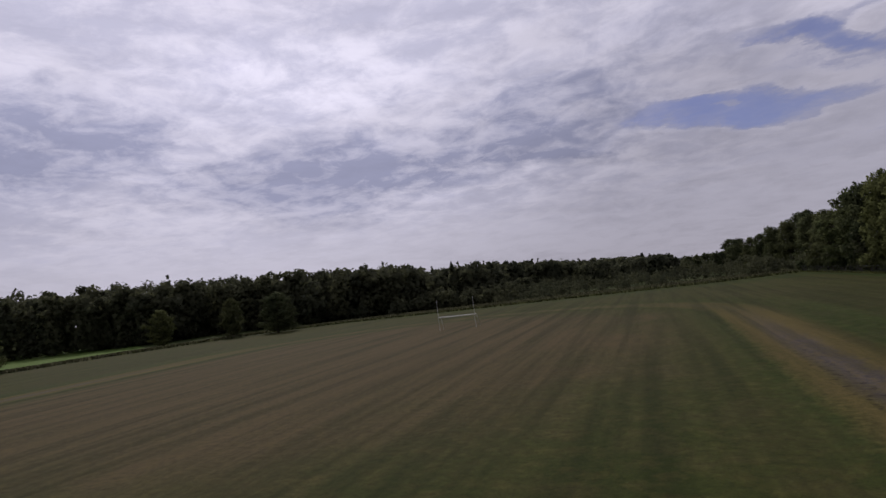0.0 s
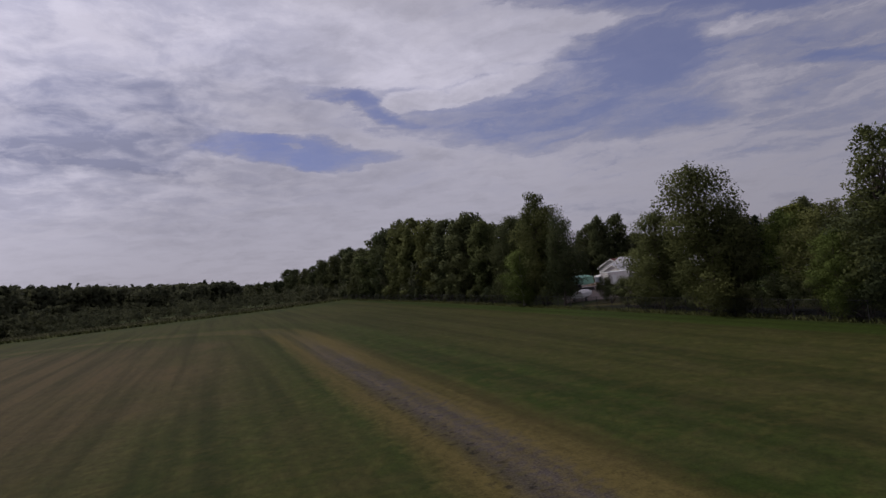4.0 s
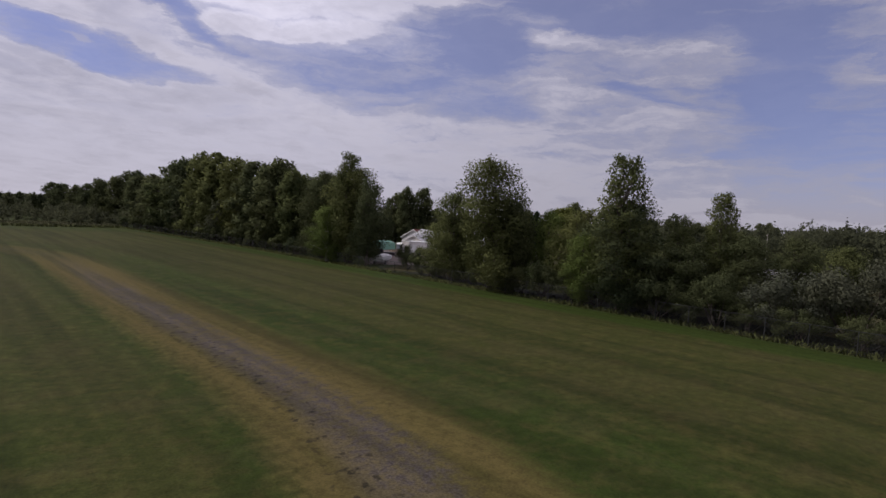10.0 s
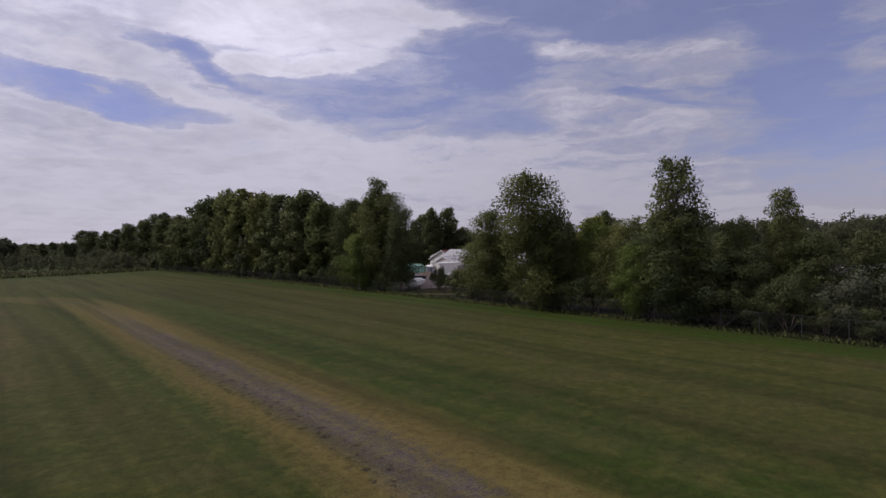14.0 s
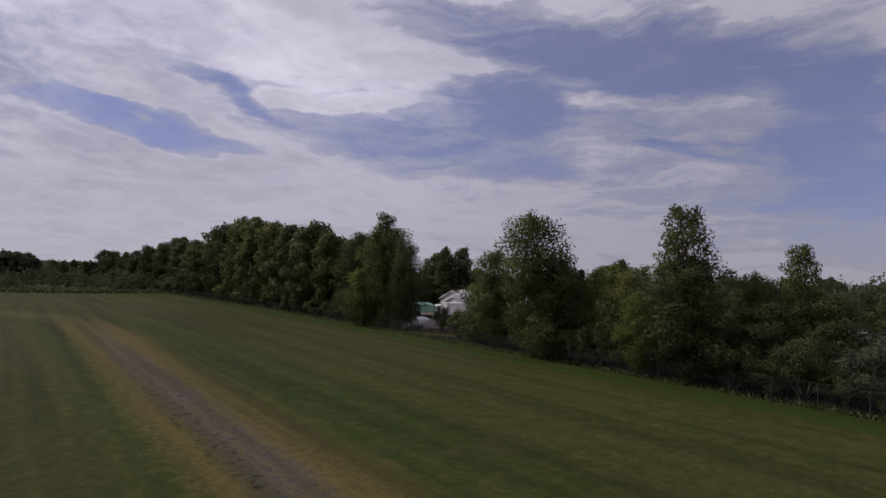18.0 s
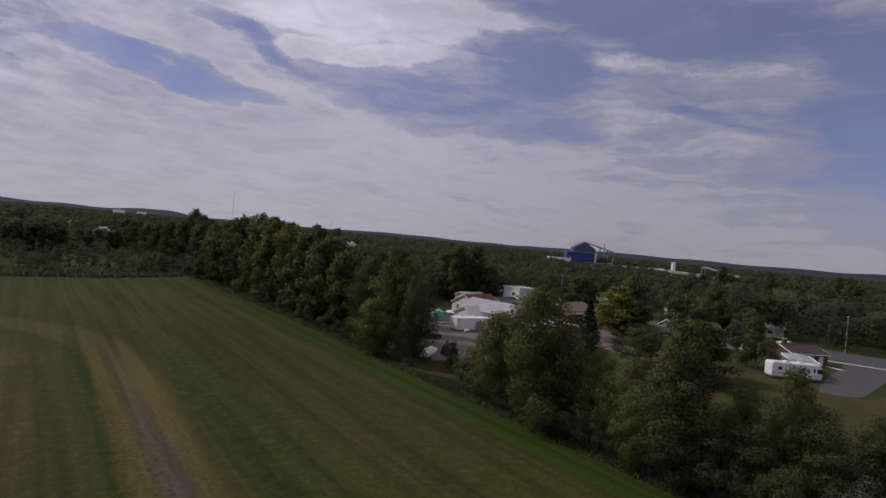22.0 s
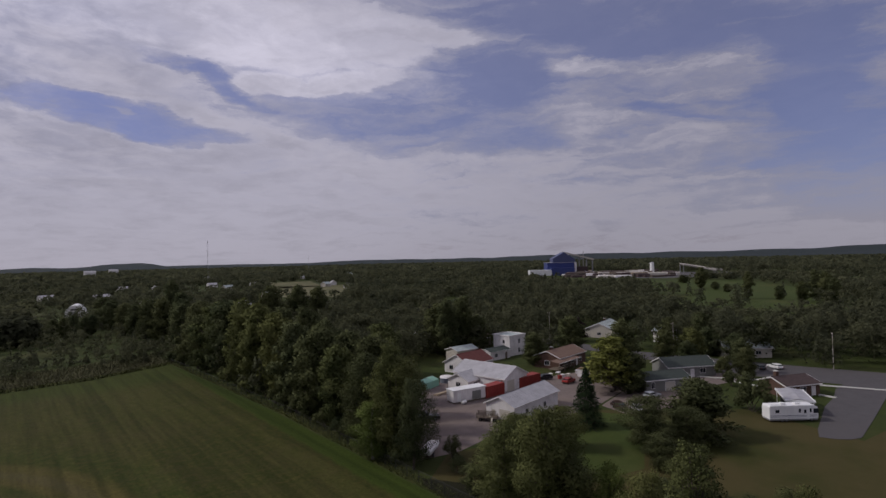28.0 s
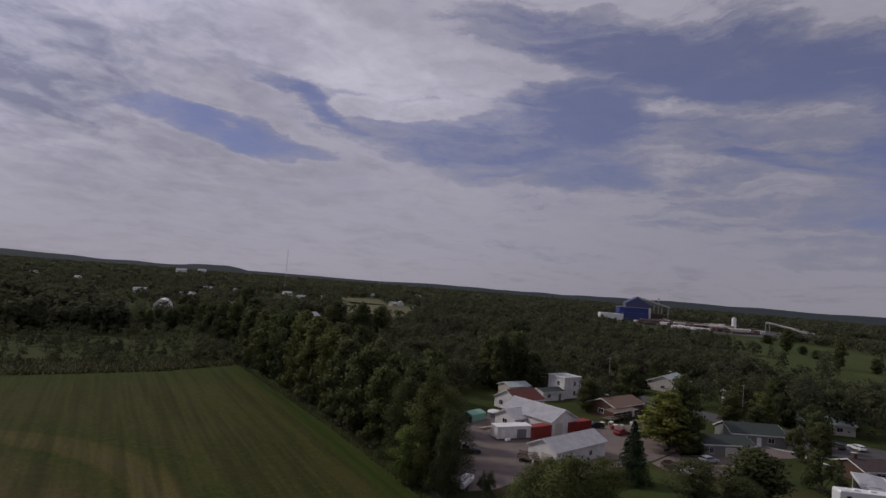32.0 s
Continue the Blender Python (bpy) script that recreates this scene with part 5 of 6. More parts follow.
def houses():
    house("long white workshop shed with a grey metal roof on the gravel", 83.9, 85.8, 10, 17.0, 6.8, 3.1, 4.7, "X", "white", "galv",
          (("S", -4, 1.0, 1.0, 0.9), ("S", 3, 1.0, 1.0, 0.9)), (("door", "W", 1.6, 0.9, 2.0, "cream"), ("garage_door", "W", -1.2, 2.6, 2.3, "cream", 4)), name="shed", category="shed", seams=0.9)
    house("white garage workshop with a broad pale grey metal roof", 95.2, 107.7, 9, 9.6, 16.0, 3.3, 5.5, "Y", "white", "galv",
          (("W", -5, 1.0, 1.1, 1.0), ("W", 4, 1.0, 1.1, 1.0)), (("garage_door", "S", -2.2, 3.0, 2.7, "cream", 4), ("door", "S", 2.6, 0.95, 2.05, "cream")), name="garage", category="garage", seams=0.9)
    house("low white wing of the workshop with a pale metal roof", 88.6, 109.6, 9, 5.6, 6.4, 2.5, 4.0, "X", "white", "galv",
          (("W", 0, 0.9, 1.4, 1.0), ("S", 0, 0.9, 1.2, 1.0)), (), name="workshop_wing", category="workshop", seams=0.9)
    house("white bungalow with a red-brown shingle roof", 103.5, 125.0, 9, 11.0, 9.0, 2.9, 5.2, "X", "white", "roof_red",
          (("W", -2, 1.0, 1.3, 1.1), ("W", 2, 1.0, 1.3, 1.1), ("S", -2.5, 1.0, 1.4, 1.1), ("S", 2.5, 1.0, 1.4, 1.1)), (("door", "S", 0.3, 0.95, 2.05, "wood"),))
    house("brown brick house with a shallow brown shingle roof", 128.5, 112.0, 9, 15.0, 8.5, 3.3, 4.9, "X", "brick", "roof_brown",
          (("S", -4.5, 1.0, 1.8, 1.2), ("S", 0, 1.0, 1.8, 1.2), ("S", 4.3, 1.0, 1.6, 1.2), ("W", 0, 1.0, 1.6, 1.2)), (("door", "S", 2.2, 0.95, 2.05, "white"),), chimney=(-4.0, 0.6, 5.6))
    house("pale house with a blue-grey metal roof among trees", 188.0, 137.5, 20, 17.0, 11.0, 3.2, 5.6, "X", "cream", "roof_grey",
          (("S", -4, 1.0, 1.6, 1.1), ("S", 0.5, 1.0, 1.6, 1.1), ("W", 0, 1.0, 1.4, 1.1)), (("door", "S", 4, 0.95, 2.05, "wood"),), chimney=(2.0, 0.5, 6.4), seams=0.8)
    house("low house with a dark green shingle roof and a white gable", 141.0, 80.5, -30, 13.5, 8.0, 2.8, 4.6, "X", "grey_siding", "roof_dark",
          (("E", 0, 1.0, 1.6, 1.1), ("S", -3, 1.0, 1.5, 1.1), ("S", 3, 1.0, 1.5, 1.1)), (("door", "S", 0, 0.95, 2.05, "white"),))
    house("brick bungalow with a dark red shingle roof beside the driveway", 138.6, 54.4, -24, 9.4, 7.4, 2.6, 3.9, "X", "brick", "roof_plum",
          (("S", -2.9, 1.0, 1.5, 1.1), ("S", 0, 1.0, 1.6, 1.1), ("E", 0, 1.0, 1.4, 1.1)), (("door", "S", 2.9, 0.95, 2.05, "white"),), chimney=(-3.2, 0.3, 5.1))
    house("grey clapboard house behind trees across the road", 178.5, 81.0, -42, 14.0, 8.0, 3.0, 4.8, "X", "cream", "roof_grey", (("S", -3, 1.0, 1.5, 1.1), ("S", 3, 1.0, 1.5, 1.1)), (("door", "S", 0, 0.95, 2.05, "white"),))
    house("white cottage half hidden by trees", 188.5, 112.0, 0, 6.0, 6.0, 4.0, 5.6, "Y", "white", "roof_grey", (("W", 0, 1.0, 1.2, 1.1), ("S", 0, 1.0, 1.2, 1.1)), ())
    house("low grey garage with a dark shingle roof and white eaves", 122.4, 76.8, -24, 12.0, 6.4, 2.8, 4.0, "X", "grey_siding", "roof_dark", (("S", -4.2, 0.9, 0.9, 1.3),), (("garage_door", "S", 0.5, 2.6, 2.1, "cream"),), name="garage", category="garage")
    # white house of two storeys with a flat roof
    h = empty("house", pose(130.9, 135.4, 0, 0, 0, 2), "tall white two-storey house with a flat roof", "house")
    part("wall", boxed(-3.8, 3.8, -3.6, 3.6, -0.2, 6.3), "white", h)
    part("roof", boxed(-3.95, 3.95, -3.75, 3.75, 6.3, 6.5), "roof_grey", h)
    for a in ((-4.0, 4.0, -3.8, -3.6, 6.35, 6.75), (-4.0, 4.0, 3.6, 3.8, 6.35, 6.75), (-4.0, -3.8, -3.6, 3.6, 6.35, 6.75), (3.8, 4.0, -3.6, 3.6, 6.35, 6.75)):
        part("parapet", boxed(*a), "white", h)
    for at, z in ((0.8, 0.9), (0.8, 3.9)):
        window(h, "S", 7.6, 7.2, at, z, 0.9, 1.4)
    window(h, "W", 7.6, 7.2, -1.0, 3.9, 1.0, 1.2)
    part("step", boxed(3.8, 5.2, -3.4, -2.2, 2.6, 2.75), "white", h, "small white balcony")
    house("low white annexe with a dark flat-pitched roof", 121.5, 133.0, 2, 9.0, 5.5, 2.7, 3.4, "X", "white", "roof_dark", (("S", -2, 1.0, 1.2, 1.0), ("W", 0, 1.0, 1.2, 1.0)), (("door", "S", 2.6, 1.0, 2.0, "wood"),), name="annexe", category="annexe")
    house("white outbuilding with a grey roof", 114.5, 141.0, 2, 8.5, 5.5, 3.0, 3.9, "X", "cream", "roof_grey", (("S", 0, 1.0, 1.2, 1.0),), (), name="outbuilding", category="outbuilding")
    house("small wooden house with a brown roof behind the trees", 131.0, 152.0, 10, 8.0, 7.0, 4.0, 6.2, "X", "wood", "roof_brown", (("S", 0, 1.0, 1.2, 1.0),), ())
    house("white cottage in a clearing among trees", 137.0, 192.0, 10, 5.0, 5.0, 3.2, 4.6, "X", "white", "roof_grey", (("S", -1, 1.0, 1.0, 1.0),), (("door", "S", 1.2, 0.9, 2.0, "wood"),))


houses()


def container(label, x, y, turn, length, mat, height=2.6):
    c = empty("shipping_container", pose(x, y, 0.12, 0, 0, turn), label, "container")
    L, W = length / 2, 1.22
    bm = boxed(-L, L, -W, W, 0.0, height)
    part("body", bm, mat, c)
    n = int(length / 0.28)
    me = bpy.data.meshes.new("rib")
    bm = boxed(-0.06, 0.06, 0.0, 0.035, 0.14, height - 0.12)
    bm.to_mesh(me)
    bm.free()
    me.materials.append(M[mat] if isinstance(mat, str) else mat)
    for k in range(n):
        q = -L + 0.2 + (length - 0.4) * k / (n - 1)
        for y0 in (-W - 0.035, W):
            rib = new("rib", me)
            rib.parent, rib.location = c, (q, y0, 0)
    for sx in (-1, 1):
        for sy in (-1, 1):
            part("corner_post", boxed(sx * L - 0.09, sx * L + 0.09, sy * W - 0.09, sy * W + 0.09, -0.12, height + 0.03), mat, c)
    for s in (-0.6, 0.6):
        d = part("door", boxed(L, L + 0.05, s - 0.57, s + 0.57, 0.1, height - 0.1), mat, c)
        part("lock_rod", rods(((L + 0.08, s * 0.6, 0.15), (L + 0.08, s * 0.6, height - 0.15), 0.025)), "steel", d)
    return c


container("red steel shipping container beside the garage", 88.0, 99.6, 4, 6.1, "red")
container("red steel shipping container beside the garage", 101.8, 101.2, 4, 8.0, "red", 2.4)


def site_trailer():
    c = empty("storage_trailer", pose(81.0, 100.6, 0, 0, 0, -8), "long white storage trailer with a weathered flat roof", "trailer")
    part("body", boxed(-4.4, 4.4, -1.5, 1.5, 0.35, 2.9, bevel=0.05), "white", c)
    part("roof", boxed(-4.5, 4.5, -1.6, 1.6, 2.9, 3.02), "white_metal", c)
    part("roller_door", boxed(0.6, 3.0, -1.54, -1.49, 0.4, 2.3), "grey_siding", c)
    for k in range(9):
        part("slat", boxed(0.62, 2.98, -1.56, -1.535, 0.44 + 0.2 * k, 0.58 + 0.2 * k), "grey_siding", c)
    part("skirt", boxed(-4.3, 4.3, -1.42, 1.42, 0.0, 0.35), "wood", c)
    part("door", boxed(-3.4, -2.5, -1.54, -1.49, 0.4, 2.35), "white_metal", c)


site_trailer()


# ---- vehicles ----
def wheel(parent, x, y, r, w):
    bm = bmesh.new()
    bmesh.ops.create_cone(bm, cap_ends=True, segments=18, radius1=r, radius2=r, depth=w, matrix=pose(0, 0, 0, 90))
    bmesh.ops.bevel(bm, geom=[e for e in bm.edges if len(e.link_faces) == 2 and e.calc_face_angle(0) > 1.0], offset=0.03, segments=2, affect="EDGES")
    t = part("wheel", bm, "black", parent)
    t.location = (x, y, r)
    bm = bmesh.new()
    bmesh.ops.create_cone(bm, cap_ends=True, segments=14, radius1=r * 0.6, radius2=r * 0.6, depth=w + 0.03, matrix=pose(0, 0, 0, 90))
    part("rim", bm, "steel", t)


def car(label, x, y, turn, colour, long=4.5, kind="car"):
    paint = painted(kind + "_paint", colour, 0.12, 0.3)
    c = empty(kind, pose(x, y, 0, 0, 0, turn), label, "car" if kind == "car" else kind.replace("_", " "))
    L, W = long / 2, 0.88
    top = 1.45 if kind == "car" else 1.72
    body = [(-L, 0.35), (-L, 0.85), (-L * 0.92, 0.98), (L * 0.42, 1.0), (L * 0.93, 0.85), (L, 0.6), (L * 0.98, 0.32)]
    bm = extruded(body, "Y", -W, W)
    bmesh.ops.bevel(bm, geom=list(bm.edges), offset=0.06, segments=2, affect="EDGES")
    part("body", bm, paint, c, smooth=False)
    back = -L * 0.86 if kind != "pickup_truck" else -L * 0.1
    cab = [(back, 0.97), (back + 0.22, top - 0.04), (back + 0.5, top), (L * 0.12, top), (L * 0.48, 0.97)]
    bm = extruded(cab, "Y", -W * 0.86, W * 0.86)
    bmesh.ops.bevel(bm, geom=list(bm.edges), offset=0.05, segments=2, affect="EDGES")
    cabin = part("cabin", bm, paint, c)
    part("windscreen", extruded([(L * 0.17, top - 0.1), (L * 0.19, top - 0.1), (L * 0.46, 1.04), (L * 0.43, 1.04)], "Y", -W * 0.8, W * 0.8), "glass", cabin).location.x = 0.03
    part("rear_window", extruded([(back + 0.2, top - 0.12), (back + 0.24, top - 0.12), (back + 0.05, 1.06), (back + 0.0, 1.06)], "Y", -W * 0.78, W * 0.78), "glass", cabin).location.x = -0.02
    for s in (-1, 1):
        y0, y1 = sorted((s * W * 0.865, s * W * 0.875))
        part("side_window", extruded([(back + 0.3, 1.05), (back + 0.42, top - 0.14), (L * 0.1, top - 0.14), (L * 0.36, 1.05)], "Y", y0, y1), "glass", cabin)
        part("headlight", boxed(L * 0.965, L + 0.015, s * W * 0.72 - 0.16, s * W * 0.72 + 0.16, 0.6, 0.74), "white_metal", c)
        part("tail_light", boxed(-L - 0.015, -L + 0.03, s * W * 0.78 - 0.12, s * W * 0.78 + 0.12, 0.62, 0.82), "red", c)
        for q in (-0.6, 0.62):
            wheel(c, L * q, s * (W - 0.1), 0.33, 0.22)
    part("bumper", boxed(L * 0.97, L + 0.05, -W * 0.95, W * 0.95, 0.32, 0.5, bevel=0.02), "black", c)
    part("bumper", boxed(-L - 0.05, -L * 0.97, -W * 0.95, W * 0.95, 0.35, 0.52, bevel=0.02), "black", c)
    return c


def motorhome():
    c = empty("motorhome", pose(116.2, 46.6, 0, 0, 0, -38), "large white motorhome parked on the lawn", "motorhome")
    L, W = 4.7, 1.25
    out = [(-L, 0.55), (-L, 2.85), (-L + 0.25, 3.1), (L - 0.7, 3.1), (L - 0.12, 2.7), (L, 1.5), (L - 0.05, 0.5)]
    bm = extruded(out, "Y", -W, W)
    bmesh.ops.bevel(bm, geom=list(bm.edges), offset=0.07, segments=2, affect="EDGES")
    part("body", bm, "white_metal", c)
    part("skirt", boxed(-L + 0.1, L - 0.2, -W + 0.04, W - 0.04, 0.3, 0.56), "steel", c)
    for z, h in ((1.18, 0.1), (0.95, 0.05)):
        part("stripe", boxed(-L + 0.1, L - 0.3, -W - 0.012, -W + 0.01, z, z + h), "slate", c)
    for q, w, z, h in ((-3.2, 0.75, 1.75, 0.6), (1.1, 0.42, 1.75, 0.75), (2.2, 0.5, 1.6, 0.7), (3.1, 0.5, 1.75, 0.75), (4.2, 0.95, 1.6, 0.85)):
        part("window", boxed(q - w / 2, q + w / 2, -W - 0.02, -W + 0.01, z, z + h, bevel=0.008), "glass", c)
        part("window", boxed(q - w / 2, q + w / 2, W - 0.01, W + 0.02, z, z + h, bevel=0.008), "glass", c)
    part("door", boxed(2.35, 3.0, -W - 0.025, -W + 0.01, 0.5, 2.5), "white_metal", c)
    part("windscreen", extruded([(L - 0.1, 2.62), (L - 0.07, 2.62), (L + 0.03, 1.6), (L - 0.0, 1.6)], "Y", -W * 0.9, W * 0.9), "glass", c)
    for q in (-1.5, 1.2):
        part("roof_unit", boxed(q - 0.45, q + 0.45, -0.4, 0.4, 3.1, 3.38, bevel=0.06), "white_metal", c, "white roof air conditioner")
    part("roof_rail", rods(((-L + 0.5, -0.9, 3.18), (-1.0, -0.9, 3.18), 0.025), ((-L + 0.5, 0.9, 3.18), (-1.0, 0.9, 3.18), 0.025)), "steel", c)
    for s in (-1, 1):
        for q in (-2.3, -1.45, 3.4):
            wheel(c, q, s * (W - 0.16), 0.42, 0.26)


motorhome()


def carport():
    c = empty("carport", pose(125.2, 48.8, 0, 0, 0, 30), "white metal carport with a pale grey roof behind the motorhome", "carport")
    for sx in (-4.6, 0.0, 4.6):
        for sy in (-2.3, 2.3):
            part("post", boxed(sx - 0.07, sx + 0.07, sy - 0.07, sy + 0.07, 0, 2.75), "white_metal", c)
    part("roof", extruded([(-2.5, 2.75), (2.5, 2.75), (2.5, 2.85), (0, 3.25), (-2.5, 2.85)], "X", -4.9, 4.9), "galv", c)
    for s in (-1, 1):
        part("edge_trim", boxed(-4.95, 4.95, s * 2.55 - 0.1, s * 2.55 + 0.1, 2.6, 2.95), "white_metal", c)
        part("end_trim", boxed(s * 4.97 - 0.08, s * 4.97 + 0.08, -2.6, 2.6, 2.6, 2.95), "white_metal", c)
    part("side_panel", boxed(-4.6, 1.0, 2.32, 2.38, 1.2, 2.6), "black", c, "dark side curtain")


carport()
car("silver hatchback parked beside the garage", 112.6, 73.2, -10, (0.42, 0.44, 0.47), 4.3)
car("dark brown car parked on the gravel", 99.6, 73.0, -115, (0.035, 0.020, 0.018), 4.6)
car("pale grey car parked on the gravel", 100.4, 69.2, -125, (0.40, 0.40, 0.41), 4.2)
car("red car parked before the brown house", 111.0, 95.2, 10, (0.30, 0.030, 0.025), 4.2)
car("black car parked by the red container", 109.2, 102.0, 160, (0.025, 0.026, 0.03), 4.6)
car("white car parked on the asphalt apron", 164.5, 66.6, 60, (0.72, 0.72, 0.72), 4.4)
car("dark car parked on the asphalt apron", 160.4, 69.4, 60, (0.05, 0.055, 0.06), 4.4)
car("dark pickup truck standing on the gravel yard", 65.2, 94.6, 150, (0.05, 0.045, 0.045), 5.0, "pickup_truck")
car("dark car in front of the industrial building", -178.0, -13.0, 80, (0.03, 0.035, 0.05), 4.5)
car("white car in front of the industrial building", -176.0, -21.5, 80, (0.68, 0.68, 0.68), 4.3)


def boat():
    b = empty("boat", pose(53.7, 79.0, 0, 0, 0, 35), "small boat on a trailer under a white cover", "boat")
    hull = [(-2.4, 0.62), (-2.5, 1.25), (2.2, 1.3), (3.0, 1.45), (2.1, 0.7)]
    bm = extruded(hull, "Y", -0.95, 0.95)
    bmesh.ops.bevel(bm, geom=list(bm.edges), offset=0.12, segments=2, affect="EDGES")
    part("hull", bm, "white_metal", b)
    bm = extruded([(-0.98, 1.3), (-0.5, 1.72), (0.5, 1.72), (0.98, 1.3)], "X", -2.4, 2.1)
    bmesh.ops.bevel(bm, geom=list(bm.edges), offset=0.08, segments=2, affect="EDGES")
    part("cover", bm, "white", b, "white canvas cover")
    part("trailer", rods(((-2.2, -0.6, 0.5), (2.6, 0, 0.5), 0.05), ((-2.2, 0.6, 0.5), (2.6, 0, 0.5), 0.05), ((2.5, 0, 0.5), (3.6, 0, 0.45), 0.05), ((-0.9, -0.95, 0.34), (-0.9, 0.95, 0.34), 0.05), ((3.5, 0, 0.45), (3.5, 0, 0.0), 0.035), ((-0.9, -0.5, 0.34), (-0.9, -0.5, 0.7), 0.05), ((-0.9, 0.5, 0.34), (-0.9, 0.5, 0.7), 0.05)), "steel", b)
    for s in (-1, 1):
        wheel(b, -0.9, s * 1.0, 0.32, 0.2)


boat()


def utility_pole(x, y, h, turn, arms=1):
    p = empty("utility_pole", pose(x, y, 0, 0, 0, turn), "grey wooden utility pole beside the road", "pole", "utility poles")
    part("shaft", rods(((0, 0, -0.3), (0, 0, h), 0.14, 0.09, 10)), "bark_light", p)
    for k in range(arms):
        z = h - 0.5 - 0.9 * k
        a = part("crossarm", boxed(-1.1, 1.1, 0.1, 0.22, z, z + 0.13), "wood", p)
        for q in (-0.95, -0.45, 0.45, 0.95):
            part("insulator", rods(((q, 0.16, z + 0.13), (q, 0.16, z + 0.32), 0.05, 0.03)), "cream", a)


utility_pole(174.0, 55.6, 10.0, 20)
utility_pole(158.5, 141.2, 11.4, 5)
utility_pole(168.5, 98.0, 10.0, 5)


# ---- clutter in the yards ----
def yard_clutter():
    t = empty("tarpaulin_shelter", pose(82.0, 117.0, 0, 0, 0, 20), "low shelter under a pale green tarpaulin", "shelter")
    bm = extruded([(-1.9, 0), (-1.8, 1.7), (0, 2.3), (1.8, 1.7), (1.9, 0), (1.7, 0), (1.6, 1.6), (0, 2.15), (-1.6, 1.6), (-1.7, 0)], "X", -3, 3)
    part("cover", bm, "tarp", t)
    for q in (-2.8, 0, 2.8):
        part("hoop", rods(((q, -1.85, 0), (q, -1.75, 1.72), 0.04), ((q, -1.75, 1.72), (q, 0, 2.33), 0.04), ((q, 0, 2.33), (q, 1.75, 1.72), 0.04), ((q, 1.75, 1.72), (q, 1.85, 0), 0.04)), "steel", t)
    p = empty("water_tank", pose(89.2, 117.8, 0), "round white tank with a domed lid", "tank")
    part("shell", rods(((0, 0, 0), (0, 0, 1.3), 1.7, 1.75, 24)), "slate", p)
    bm = bmesh.new()
    bmesh.ops.create_uvsphere(bm, u_segments=24, v_segments=10, radius=1.0, matrix=pose(0, 0, 1.3) @ Matrix.Diagonal((1.85, 1.85, 0.55, 1)))
    bmesh.ops.bisect_plane(bm, geom=bm.verts[:] + bm.edges[:] + bm.faces[:], plane_co=(0, 0, 1.3), plane_no=(0, 0, 1), clear_inner=True)
    part("lid", bm, "white", p, "white domed lid", smooth=True)
    s = empty("lumber_pile", pose(80.6, 109.0, 0, 0, 0, 12), "low pile of yellow-brown boards", "lumber")
    rng = np.random.default_rng(31)
    for k in range(9):
        y, z = (k % 4) * 0.34 - 0.5, (k // 4) * 0.16
        b = part("board", boxed(-2.6, 2.6, -0.14, 0.14, 0, 0.14, bevel=0.01), "tan", s)
        b.location, b.rotation_euler.z = (rng.normal() * 0.2, y, z), rng.normal() * 0.02
    for k, (x, y) in enumerate(((74.0, 84.2), (74.4, 83.3), (73.6, 83.0), (74.9, 82.4))):
        w = empty("spare_tyre", pose(x, y, 0.36 if k % 2 else 0.12, 90 if k % 2 else 0, 0, 30 * k), "old black tyre leaning by the shed", "tyre", "tyres by the shed")
        bm = bmesh.new()
        for j in range(16):
            a, c2 = j * 6.2832 / 16, (j + 1) * 6.2832 / 16
            rod(bm, (0.26 * math.cos(a), 0.26 * math.sin(a), 0), (0.26 * math.cos(c2), 0.26 * math.sin(c2), 0), 0.1, sides=7)
        part("tread", bm, "black", w)
    for k, (x, y, a) in enumerate(((73.4, 87.6, 12), (74.6, 81.0, 30))):
        w = empty("pallet_stack", pose(x, y, 0, 0, 0, a), "stack of weathered wooden pallets by the shed", "pallets", "pallets by the shed")
        for level in range(5 - 2 * k):
            for j in range(5):
                part("board", boxed(-0.6, 0.6, -0.5 + 0.22 * j, -0.38 + 0.22 * j, 0.15 * level + 0.10, 0.15 * level + 0.125), "wood", w)
            for j in (-0.55, -0.04, 0.47):
                part("bearer", boxed(j, j + 0.09, -0.5, 0.5, 0.15 * level, 0.15 * level + 0.10), "tan", w)
    g = empty("snow_plough", pose(73.8, 85.4, 0, 0, 0, 70), "pale steel plough blade standing by the shed", "plough")
    part("blade", extruded([(-0.1, 0.0), (0.1, 0.0), (0.16, 0.5), (0.05, 1.0), (-0.05, 1.0), (0.03, 0.5)], "X", -1.3, 1.3), "cream", g)
    part("arm", rods(((-0.6, 0, 0.35), (-0.6, -1.0, 0.3), 0.06), ((0.6, 0, 0.35), (0.6, -1.0, 0.3), 0.06), ((-0.6, -1.0, 0.3), (-0.6, -1.0, 0), 0.05), ((0.6, -1.0, 0.3), (0.6, -1.0, 0), 0.05)), "steel", g)
    v = empty("propane_tank", pose(78.3, 98.4, 0, 0, 0, 10), "small white gas tank on feet", "tank")
    bm = rods(((-0.7, 0, 0.5), (0.7, 0, 0.5), 0.34, 0.34, 16))
    bmesh.ops.bevel(bm, geom=[e for e in bm.edges if e.calc_face_angle(0) > 1.0], offset=0.12, segments=3, affect="EDGES")
    part("shell", bm, "white_metal", v)
    for q in (-0.45, 0.45):
        part("foot", boxed(q - 0.06, q + 0.06, -0.22, 0.22, 0, 0.25), "steel", v)
    porch = empty("porch", pose(124.0, 106.2, 0, 0, 0, 9), "open timber porch along the brown house", "porch")
    for q in (-5.6, -2.8, 0.0, 2.8, 5.6):
        part("post", boxed(q - 0.08, q + 0.08, -1.1, -0.94, 0, 2.62), "wood", porch)
